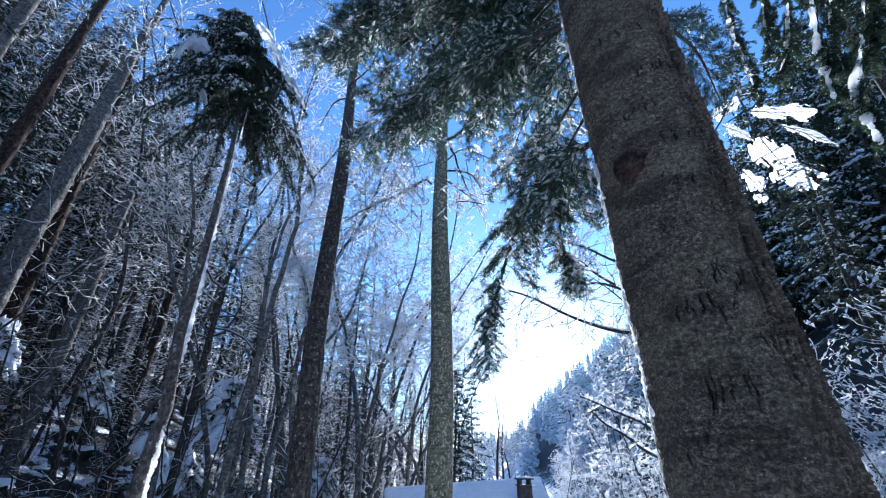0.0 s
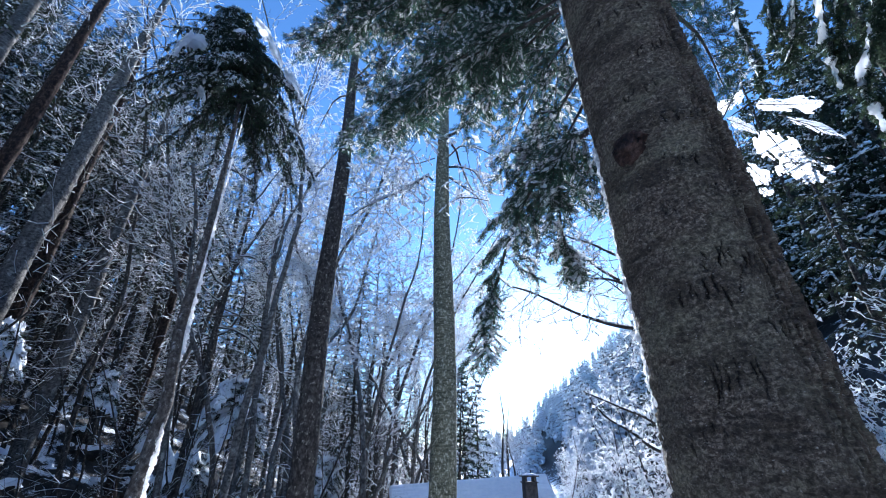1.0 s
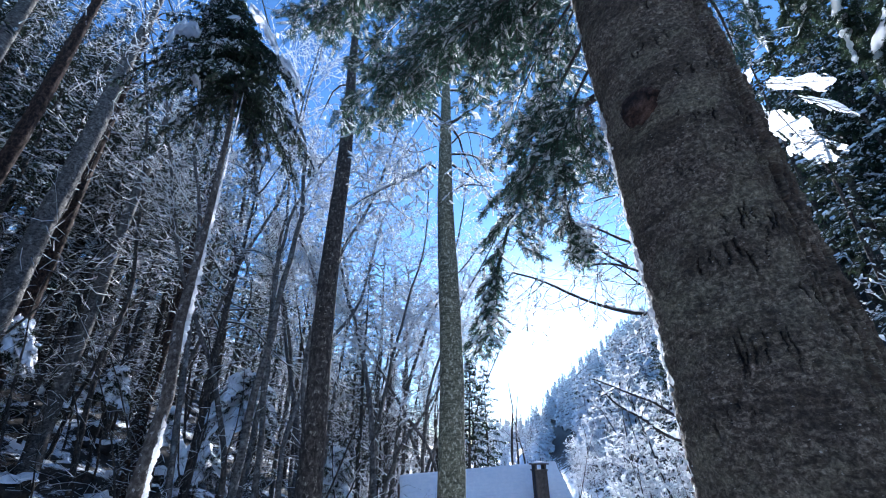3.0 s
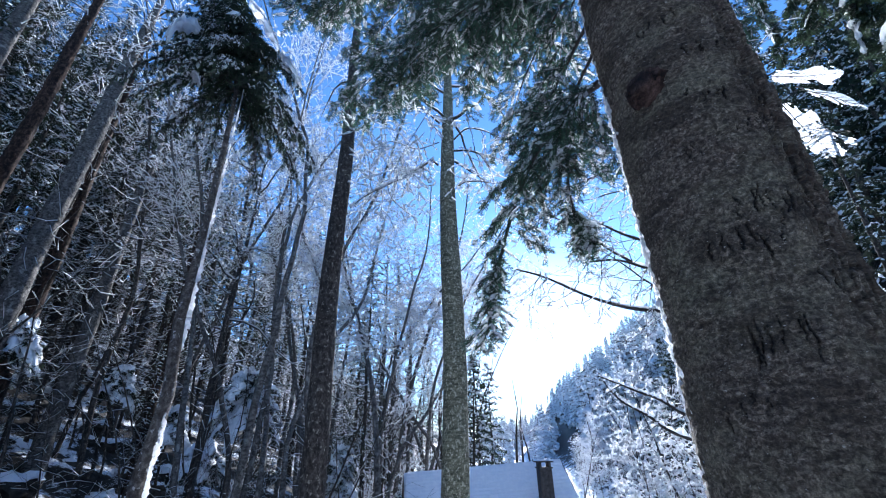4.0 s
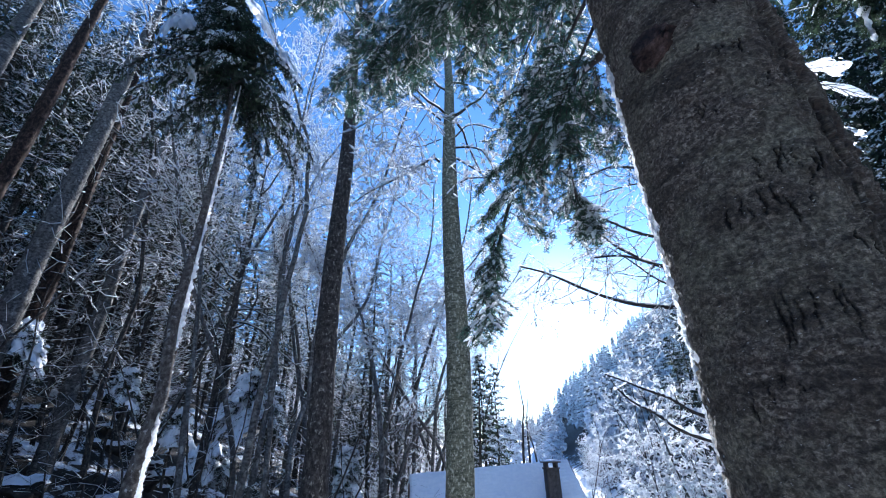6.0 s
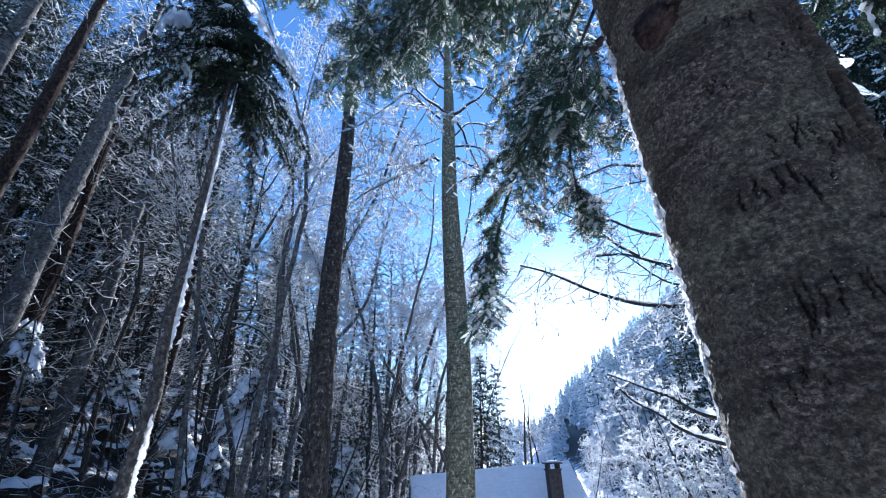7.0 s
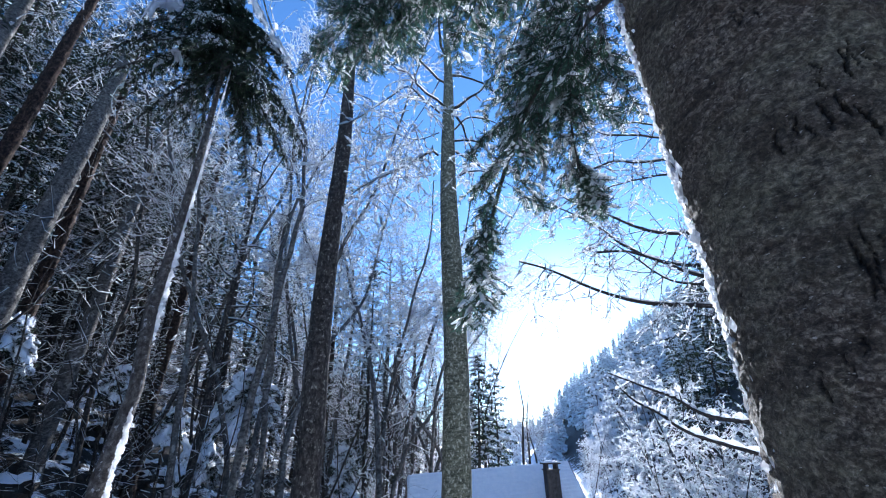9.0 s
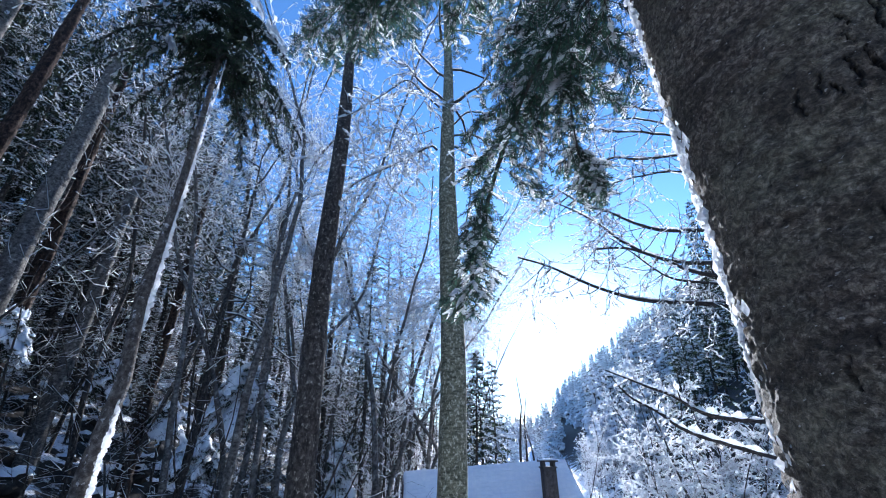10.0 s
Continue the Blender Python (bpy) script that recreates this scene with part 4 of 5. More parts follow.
# grey mossy beech straight ahead
bx, by = -0.06, 10.5
g0 = float(hill(bx, by))
limbed_tree("beech_tree", (bx, by, g0), "tall beech with mossy, lichen-blotched bark and snowy limbs", moss_bark,
            [(-0.3, 0.36), (1 - g0, 0.30), (6 - g0, 0.26), (10 - g0, 0.19), (14 - g0, 0.11), (19 - g0, 0.03)],
            [(10.9 - g0, (-1, -0.2, 0.5), 3.0, 0.05), (12 - g0, (-0.8, 0.3, 0.5), 3.0, 0.05), (12.4 - g0, (1, -0.3, 0.4), 3.0, 0.05), (13.2 - g0, (-0.5, -0.6, 0.6), 3.0, 0.05), (14.2 - g0, (0.7, 0.5, 0.7), 3.0, 0.04),
             (15 - g0, (-0.6, 0.1, 0.8), 3.0, 0.04), (11 - g0, (0.9, 0.4, 0.2), 3.0, 0.045)], 4, frost=0.045, keep=0.95, light=True, thick=0.006, clots=0.03, twig=1.3,
            opt=dict(seg=[0.4, 0.2, 0.15, 0.12], bow=0.25, kink=0.22, lift=[0.0, -0.35, -0.4, -0.3], rate=[4.5, 3.5, 3.0], angle=[52, 50, 50], ratio=[0.35, 0.45, 0.5], thin=[0.45, 0.6, 0.6]),
            lines=[
                ([(-0.31, 10.46, 10.79), (-0.80, 10.33, 11.26), (-1.27, 10.17, 11.66), (-1.84, 9.97, 10.98), (-2.64, 9.66, 9.95), (-3.12, 9.40, 9.50)], 0.036),
                ([(-0.37, 10.46, 9.17), (-0.57, 10.29, 9.18), (-1.04, 10.08, 8.69), (-1.55, 9.84, 8.20), (-2.23, 9.53, 7.57), (-2.54, 9.28, 7.06)], 0.04),
                ([(-0.29, 10.56, 12.30), (-0.65, 10.24, 11.07), (-1.00, 9.90, 9.97), (-1.30, 9.56, 8.96), (-1.46, 9.23, 8.12)], 0.018),
                ([(0.05, 10.57, 11.01), (0.32, 10.47, 11.06), (0.60, 10.36, 11.24), (0.96, 10.24, 11.38), (1.34, 10.10, 11.88)], 0.07),
                ([(0.08, 10.57, 9.77), (0.52, 10.33, 9.56), (0.86, 10.08, 9.21), (1.07, 9.83, 8.61)], 0.04),
                ([(0.14, 10.57, 9.36), (0.57, 10.31, 8.80), (0.93, 10.04, 8.27)], 0.035),
                ([(0.18, 10.57, 8.46), (0.41, 10.30, 8.41), (0.77, 10.02, 8.23), (1.20, 9.71, 7.92)], 0.035),
                ([(0.13, 10.57, 10.20), (0.55, 10.20, 10.29), (1.18, 9.78, 9.72), (1.83, 9.31, 8.69)], 0.03),
                ([(-0.33, 10.56, 10.11), (-1.05, 10.76, 10.05), (-1.97, 10.86, 10.47), (-2.86, 10.90, 9.88), (-3.56, 10.94, 9.51)], 0.02),
            ])
# dark spruce trunk beside it
ax, ay = -3.08, 10.18
g0 = float(hill(ax, ay))
limbed_tree("spruce_tree", (ax, ay, g0), "tall dark-barked conifer trunk flecked with snow", dark_bark,
            [(-0.3, 0.32), (1 - g0, 0.275), (6 - g0, 0.24), (10.5 - g0, 0.19), (15 - g0, 0.12), (20 - g0, 0.03)],
            [(12.5 - g0, (-1, 0.1, 0.2), 2.2, 0.04), (13.2 - g0, (1, -0.3, 0.2), 2.4, 0.04), (14 - g0, (0.2, 1, 0.3), 2.2, 0.04), (15 - g0, (-0.6, -0.6, 0.3), 2.0, 0.03), (11.6 - g0, (0.8, 0.5, 0.0), 1.4, 0.025)],
            6, lean=(-0.004, 0.0), category_group="conifers of the wood", rough=0.012)

# slim spruce with an umbrella of boughs and snow along its stem
cx, cy = -3.02, 4.83
g0 = float(hill(cx, cy))
slim = conifer("spruce_tree", (cx, cy, g0), 11.0 - g0, 0.084, 21, "slim spruce, snow plastered along its stem, umbrella-shaped crown", crown=(7.5 - g0) / (11.0 - g0), spread=1.62, boughs=84, clot=0.018, bow=(6.0 - g0, -0.75),
               twigs=30, twig_len=0.42, sub=3, hang=1.0, tips=3.0, step=0.02, needle=(0.05, 0.017), snow=0.015, keep=0.16, pads=(0.03, 0.12, 0.06, 0.75, 0, frost_mat), mat=slim_bark, leaf=crown_needles, droop=1.05, rise=0.12, lean=(-0.098, 0.135), top=0.95)
s = Heap()
crust(s, lambda z: (-0.098 * z, 0.135 * z), lambda z: 0.084 * (1 - 0.92 * (z / (11.0 - g0)) ** 1.1), 0.2 - g0, 5.2 - g0, 4, 56, 0.03, 11.3, 0.3, 620, 16)
crust(s, lambda z: (-0.098 * z, 0.135 * z), lambda z: 0.084 * (1 - 0.92 * (z / (11.0 - g0)) ** 1.1), 5.0 - g0, 7.6 - g0, 4, 44, 0.016, 3.3, 0.3, 300, 12)
part("snow_crust", s, frost_mat, slim, "snow stuck along one side")
# pads of snow on the shoulders of its crown
for k, (line, wide, deep) in enumerate((
    ([(-4.5, 4.74, 7.54), (-4.46, 4.79, 7.91), (-4.37, 4.88, 8.11), (-4.21, 5.04, 8.09)], 0.13, 0.1),
    ([(-3.77, 5.42, 9.41), (-3.55, 5.58, 9.19), (-3.33, 5.73, 8.82), (-3.21, 5.81, 8.55)], 0.11, 0.07),
    ([(-3.17, 5.84, 8.46), (-3.0, 5.94, 8.26), (-2.81, 6.04, 7.91), (-2.75, 6.08, 7.67)], 0.12, 0.08),
    ([(-4.2, 5.05, 7.19), (-4.1, 5.14, 7.14), (-4.03, 5.21, 6.97)], 0.08, 0.05))):
    s = Heap()
    pad(s, bend(np.array(line) - np.array((cx, cy, g0)), 16), wide, deep, np.random.default_rng(90 + k), 9)
    part("snow_pad", s, frost_mat, slim, "thick pad of snow on a bough")

# tall trunks up the bank
def tall_trunk(name, az, dist, radius, height, mat, label, seed, lean=(0, 0), limbs=14, first=0.5):
    rng = np.random.default_rng(seed)
    p = place(az, dist)
    ls = []
    for i in range(limbs):
        z = height * (first + (1 - first) * rng.random())
        a = rng.random() * 6.283
        ls.append((z, (math.cos(a), math.sin(a), 0.35 + 0.4 * rng.random()), 2.5 + 3 * rng.random(), 0.028 + 0.02 * rng.random()))
    o = dict(seg=[0.6, 0.42, 0.36, 0.3], bow=0.16, kink=0.25, lift=[0.03, 0.04, 0.0, 0.0], rate=[2.6, 2.8, 2.6], angle=[48, 45, 45], ratio=[0.34, 0.4, 0.42], thin=[0.5, 0.6, 0.6])
    return limbed_tree(name, p, label, mat, [(-0.5, radius * 1.2), (1.5, radius), (height * 0.55, radius * 0.8), (height, radius * 0.12)], ls, seed, lean, 36, 160, 0.014, "tall trunks on the bank", 0.06 if mat == brown_bark else 0.02, o, thick=0.008, light=True, keep=0.95, clots=0.024)


tall_trunk("beech_tree", -50.5, 18.8, 0.36, 25, beech_bark, "stout pale grey beech with old branch scars", 31, (0.019, 0.02), 9, 0.76)
tall_trunk("larch_tree", -55.2, 17.0, 0.24, 24, brown_bark, "straight larch with rough red-brown bark", 32, (0.01, 0.01), 9, 0.7)
tall_trunk("beech_tree", -59.4, 19.0, 0.3, 24, beech_bark, "grey beech trunk with frosted crown", 33)
tall_trunk("larch_tree", -48.3, 21.5, 0.28, 22, brown_bark, "dark brown larch trunk behind a beech", 34)
tall_trunk("beech_tree", -43.7, 23.0, 0.3, 21, beech_bark, "slender grey beech rooted on the snowy bank", 35, (0.012, 0.01))
tall_trunk("beech_tree", -31.0, 18.0, 0.14, 17, dark_bark, "thin dark trunk that forks into many limbs", 36, (0.01, 0.02), 18, 0.4)
tall_trunk("beech_tree", -10.4, 27.0, 0.16, 18, beech_bark, "thin beech with fine frosted twigs", 37, (0, 0), 40, 0.25)
tall_trunk("beech_tree", -9.0, 30.0, 0.15, 19, beech_bark, "thin beech with fine frosted twigs", 38, (0.005, 0), 40, 0.25)
tall_trunk("beech_tree", -6.8, 31.0, 0.13, 19, beech_bark, "thin beech with fine frosted twigs", 39, (0, 0), 40, 0.2)
tall_trunk("larch_tree", -36.0, 24.0, 0.22, 20, brown_bark, "thin brown trunk on the wooded bank", 40, (0.01, 0.0))

# beech whose long limbs reach out from behind the great fir
p = Vector((8.3, 11.6, 0))
g0 = float(hill(p.x, p.y))
limbed_tree("beech_tree", (p.x, p.y, g0), "beech with long bare limbs dusted with snow", beech_bark, [(-0.3, 0.3), (2, 0.26), (10 - g0, 0.2), (19 - g0, 0.04)],
            [(8.6 - g0, (-1, -0.1, 0.55), 5.0, 0.05), (10 - g0, (-0.9, 0.4, 0.6), 4.5, 0.05), (11.5 - g0, (-0.9, 0.0, 0.6), 4.0, 0.05), (8 - g0, (0.9, 0.3, 0.5), 4.0, 0.05), (10 - g0, (0.6, -0.5, 0.7), 4.0, 0.05), (13 - g0, (-0.3, 0.5, 0.9), 4.0, 0.05),
             (9.0 - g0, (-1, -0.2, 0.8), 7.0, 0.055), (10.5 - g0, (-1, -0.35, 0.75), 7.5, 0.055), (12 - g0, (-1, -0.15, 0.85), 7.0, 0.05), (12.6 - g0, (-1, -0.55, 0.7), 7.5, 0.05)],
            51, frost=0.02, opt=dict(seg=[0.35, 0.26, 0.2, 0.16], bow=0.06, kink=0.2, lift=[-0.02, 0.0, 0.0, 0.0], rate=[4.6, 5.0, 4.0], angle=[48, 48, 48], ratio=[0.28, 0.45, 0.5], thin=[0.42, 0.55, 0.6]), keep=0.6, clots=0.019, thick=0.005, twig=1.5, light=True,
            lines=[
                ([(8.30, 11.60, 5.45), (6.46, 11.31, 5.51), (5.31, 10.95, 5.81), (4.31, 10.46, 5.90), (3.35, 9.90, 5.64)], 0.075),
                ([(8.30, 11.60, 4.71), (5.97, 11.59, 4.83), (4.72, 11.46, 4.92), (3.55, 11.21, 5.23), (2.45, 10.84, 5.63), (1.61, 10.33, 5.68)], 0.075),
                ([(8.30, 11.60, 11.49), (6.40, 11.35, 11.12), (5.49, 10.86, 10.96), (4.46, 10.40, 10.70), (3.50, 9.85, 10.66)], 0.053),
                ([(8.30, 11.60, 9.70), (5.94, 11.60, 9.44), (4.89, 11.15, 9.20), (4.04, 10.57, 8.56), (2.96, 10.03, 7.82)], 0.053),
                ([(8.30, 11.60, 6.97), (6.11, 11.51, 6.89), (5.12, 11.29, 7.00), (4.28, 10.94, 7.21), (3.50, 10.54, 7.24), (2.71, 10.10, 7.48)], 0.068),
                ([(8.30, 11.60, 5.95), (6.04, 11.55, 5.96), (4.76, 11.45, 6.49), (3.96, 11.07, 6.94), (3.02, 10.69, 7.30), (2.20, 10.22, 7.33)], 0.060),
                ([(8.30, 11.60, 5.22), (6.36, 11.37, 5.30), (5.33, 10.94, 5.33), (4.40, 10.42, 5.76), (3.68, 9.78, 5.87)], 0.045),
            ])
# low forked limb with snow on it
p = Vector((6.4, 10.2, 0))
g0 = float(hill(p.x, p.y))
limbed_tree("young_beech", (p.x, p.y, g0), "young bare tree with a forked snowy limb", twig_mat, [(-0.3, 0.09), (1.5, 0.07), (4.2 - g0, 0.02)],
            [], 52, frost=0.1, sides=12, rows=20, opt=dict(seg=[0.3, 0.2, 0.2, 0.2], bow=0.03, kink=0.1, lift=[0, 0, 0, 0], rate=[0.9, 0.5, 0.5], angle=[40, 40, 40], ratio=[0.3, 0.4, 0.4], thin=[0.5, 0.5, 0.5]), keep=0.97, clots=0.03, twig=0.45,
            lines=[([(6.4, 10.2, 1.9), (5.14, 10.22, 2.04), (4.59, 10.48, 2.46), (4.2, 10.65, 2.66), (3.84, 10.78, 2.86), (3.43, 10.92, 3.07)], 0.05),
                   ([(6.4, 10.2, 1.2), (4.79, 10.39, 1.72), (4.27, 10.62, 2.16), (3.88, 10.77, 2.43), (3.64, 10.85, 2.72), (3.52, 10.89, 2.96)], 0.045)])

# fir beside the path whose snowy boughs hang in from the edge
p = Vector((12.6, 8.4, 0))
p.z = float(hill(p.x, p.y))
edge_fir = thing("fir_tree", p, "fir with long hanging boughs under thick snow", "tree", "conifers of the wood")
h = Heap()
tube(h, np.stack([np.zeros(12), np.zeros(12), np.linspace(-0.4, 21, 12)], axis=1), np.linspace(0.3, 0.04, 12), 14)
part("trunk", h, dark_bark, edge_fir)
for i, (line, fan, ridge, load) in enumerate((
    ([(9.90, 8.55, 17.08), (9.58, 8.93, 14.52), (9.51, 8.98, 12.69), (9.49, 9.01, 11.24)], 0.9, 0.06, 0.5),
    ([(10.91, 7.21, 14.61), (10.56, 7.70, 12.22), (10.48, 7.84, 11.24), (10.40, 7.93, 10.16)], 1.0, 0.1, 0.5),
    ([(10.97, 7.11, 11.39), (10.61, 7.67, 9.97), (10.59, 7.68, 9.31), (10.58, 7.70, 8.41)], 1.0, 0.11, 0.5),
    ([(10.62, 7.63, 14.78), (10.24, 8.13, 12.83), (9.88, 8.56, 11.67)], 1.3, 0.05, 0.4),
    ([(11.23, 6.70, 13.38), (11.11, 6.89, 12.17), (10.94, 7.18, 11.04)], 1.3, 0.045, 0.4),
    ([(10.39, 7.90, 15.92), (10.10, 8.33, 14.04), (9.96, 8.48, 12.60)], 1.3, 0.04, 0.4),
    ([(10.97, 7.03, 13.75), (10.75, 7.47, 12.31), (10.61, 7.61, 10.87)], 1.3, 0.045, 0.4),
)):
    line = [np.array(q) - np.array(p) for q in line]
    z = line[0][2] + 0.9
    path = [np.array([0, 0, z]), line[0] * np.array([0.5, 0.5, 0]) + np.array([0, 0, z + 0.2])] + line
    fir_bough("bough", edge_fir, path, 0.04, fan, 700 + i, hang=0.45, density=0.75, snow=0.028, keep=0.045, needle=(0.065, 0.026), step=0.022, leaf=crown_needles, ridge=ridge, load=load)


# ---------------------------------------------------------------- the wood
rng = np.random.default_rng(77)


def spread_copies(first, spots, low=0.8, high=1.25):
    for x, y in spots:
        k = low + (high - low) * rng.random()
        copy_thing(first, pose(x, y, float(hill(x, y)) - 0.05, 2 * rng.standard_normal(), 2 * rng.standard_normal(), 360 * rng.random()) @ Matrix.Scale(k, 4))


def scatter(count, az0, az1, d0, d1):
    """Spots by bearing and distance, spread evenly over the ground."""
    out = []
    for i in range(count):
        az = az0 + (az1 - az0) * (i + rng.random()) / count
        d = math.sqrt(d0 * d0 + (d1 * d1 - d0 * d0) * rng.random())
        out.append((0.13 + d * math.sin(radians(az)), 0.47 + d * math.cos(radians(az))))
    rng.shuffle(out)
    return out


# tall spruces on the bank
kinds = []
for k in range(4):
    x, y = scatter(1, -60 + 12 * k, -52 + 12 * k, 28, 40)[0]
    kinds.append(conifer("spruce_tree", ground_at(x, y), 19 + 2 * k, 0.22, 300 + k, "tall dark spruce with snow on its boughs", crown=0.5 - 0.1 * k, spread=2.2, boughs=75, twigs=8, twig_len=0.7, sub=1,
                         step=0.14, needle=(0.2, 0.055), snow=0.042, keep=0.26, bare=90, far=True, cover=bough_snow))
# the last 16 stand out of view on the left, added to cut skylight
spots = scatter(26, -66, -36, 23, 38) + scatter(70, -66, -19, 28, 62) + scatter(16, -110, -66, 16, 40)
for k in range(4):
    spread_copies(kinds[k], spots[k::4], 0.85, 1.3)
spread_copies(kinds[1], scatter(20, -18, 2, 45, 90), 0.6, 0.9)
spread_copies(kinds[3], scatter(26, -19, 1, 34, 52), 0.4, 0.62)
spread_copies(kinds[2], [(-4.2, 20.5), (-5.6, 24.0), (-7.6, 19.0)] + scatter(16, -20, -5, 36, 50), 0.5, 0.68)
# low dark growth added to hide sunlit ground at the foot of the bank
spread_copies(kinds[2], [place(az, d).xy for az, d in ((-51.5, 22), (-49, 24), (-46.5, 22.5), (-43.5, 24.5), (-37, 23))], 0.22, 0.32)
# bare trees between them
kinds = []
for k in range(4):
    x, y = scatter(1, -50 + 12 * k, -40 + 12 * k, 22, 36)[0]
    kinds.append(bare_tree("beech_tree", ground_at(x, y), 17 + 1.8 * k, 0.085, 320 + k, "slender bare tree with frosted twigs", low=0.12 + 0.06 * k, rate=0.95 if k > 1 else 0.7, mat=slim_bark if k == 3 else dark_bark, thick=0.008, frost=0.014, keep=0.45, ratio=0.24, up=0.12))
spots = scatter(38, -66, -12, 19, 46) + scatter(18, -14, 3, 28, 46)
spots = [q for q in spots if not (-26 < math.degrees(math.atan2(q[0], q[1])) < -15 and math.hypot(*q) < 24)]
for k in range(4):
    spread_copies(kinds[k], spots[k::4])
# tall frosted crowns: a few grown, the rest turned and scaled copies of them
grown = {True: [], False: []}
for k, (az, d, hh) in enumerate(((-26, 20, 22), (-21.5, 22, 24), (-16, 24, 22), (-9.5, 24, 21), (-36, 24, 26), (-4.5, 26, 21), (-12.5, 29, 22), (-10.8, 21, 18), (-2, 27.5, 21), (-5.3, 25, 20), (-18.5, 26, 22), (-8, 27, 23), (-3, 30, 22), (-18, 14.5, 21), (-23, 16, 22), (-58, 24, 25), (-64, 22, 22), (-30.5, 16, 23), (-27.5, 18, 24), (-10.5, 18, 22), (-15, 19, 24), (-20, 19, 25), (-26.5, 14, 23), (-21, 15, 24))):
    near_sun = az > -13
    kin = grown[near_sun]
    if len(kin) < 4:
        fine = not -31 < az < -13
        kin.append((hh, bare_tree("beech_tree", place(az, d), hh, 0.12, 400 + k, "tall beech with a finely frosted crown", low=0.45, rate=1.9 if fine else 1.6, mat=beech_bark, thick=0.008, frost=0.045,
                                  clot=0.04 if near_sun else 0.026, keep=0.97 if near_sun else 0.75, ratio=0.17, up=0.5, fine=fine)))
    else:
        tall, first = kin[k % 4]
        q = place(az, d)
        copy_thing(first, pose(q.x, q.y, q.z, 0, 0, 67.0 * k) @ Matrix.Scale(hh / tall, 4))
# fir across the path with slabs of snow on its boughs
slab_fir = conifer("fir_tree", place(47.3, 22), 14.5, 0.2, 62, "fir carrying broad bright slabs of snow", crown=0.35, spread=2.0, boughs=50, twigs=12, twig_len=0.7, sub=2, step=0.05, needle=(0.1, 0.026), snow=0.05, keep=0.14, droop=0.5, rise=0.12, top=0.8, cover=snow_mat)
foot = np.array(place(47.3, 22))


def snow_fan(heap, wood, way, side, wide, rng, ragged=0.8, thick=0.05):
    """A flat bough: dark twigs spread like a leaf's veins, with a thin broken sheet of snow lying on them."""
    n, across = 64, 44
    line = bend(way, n)
    s = np.linspace(0, 1, n)
    u = np.linspace(-1, 1, across)
    off = 40 * rng.random()
    width = wide * np.clip(np.sin(np.pi * (0.08 + 0.84 * s)), 0.05, 1) ** 0.55 * (1 + 0.25 * np.sin(s * 9 + off))
    pts = line[:, None] + np.asarray(side)[None, None] * (width[:, None] * u[None])[..., None]
    pts[..., 2] -= 0.16 * wide * u[None] ** 2
    keep = np.zeros((n, across), bool)
    for i in range(n):
        for j in range(across):
            p = Vector((s[i] * 5.0, u[j] * 2.6 + off, off))
            lobe = noise.noise(p * 0.9) + 0.7 * noise.noise(p * 2.3) + 0.35 * noise.noise(p * 5.5)
            keep[i, j] = abs(u[j]) + abs(2 * s[i] - 1) ** 5 * 0.5 + ragged * lobe < 0.78
    fat = thick * (0.5 + 0.8 * rng.random((n, across)))
    up = np.array([0, 0, 1.0])
    top, low = pts + up * fat[..., None], pts.copy()
    i = (np.arange(n - 1)[:, None] * across + np.arange(across - 1)[None]).ravel()
    q = np.stack([i, i + 1, i + across + 1, i + across], axis=1)
    on = keep.ravel()[q].all(axis=1)
    full = on.reshape(n - 1, across - 1)
    k = n * across
    rim = []
    for r in range(n - 1):
        for c in range(across - 1):
            if full[r, c]:
                v = r * across + c
                for dr, dc, e0, e1 in ((-1, 0, v + 1, v), (1, 0, v + across, v + across + 1), (0, -1, v, v + across), (0, 1, v + across + 1, v + 1)):
                    rr_, cc_ = r + dr, c + dc
                    if not (0 <= rr_ < n - 1 and 0 <= cc_ < across - 1 and full[rr_, cc_]):
                        rim.append((e0, e1, e1 + k, e0 + k))
    heap.add(np.concatenate([top.reshape(-1, 3), low.reshape(-1, 3)]), np.concatenate([q[on], q[on][:, ::-1] + k, np.array(rim)]))
    down = np.array([0, 0, -0.03])
    tube(wood, line + down, np.linspace(0.026, 0.006, n), 5)
    m = int(5 + 7 * wide)
    for t in range(2 * m):
        f = 0.05 + 0.85 * (t // 2 + rng.random()) / m
        i0 = int(f * (n - 1))
        sg = 1 if t % 2 else -1
        reach = int((8 + 10 * rng.random()) * (1.1 - f) + 6)
        i1 = min(i0 + reach, n - 1)
        end = line[i1] + np.asarray(side) * sg * width[i1] * (0.6 + 0.4 * rng.random())
        mid = (line[i0] + end) / 2 + np.asarray(side) * sg * width[i1] * 0.08
        run = bend([line[i0], mid, end], 7) + down
        run[:, 2] -= 0.16 * wide * np.linspace(0, 0.8, 7) ** 2
        tube(wood, run, np.linspace(0.012, 0.005, 7), 4)


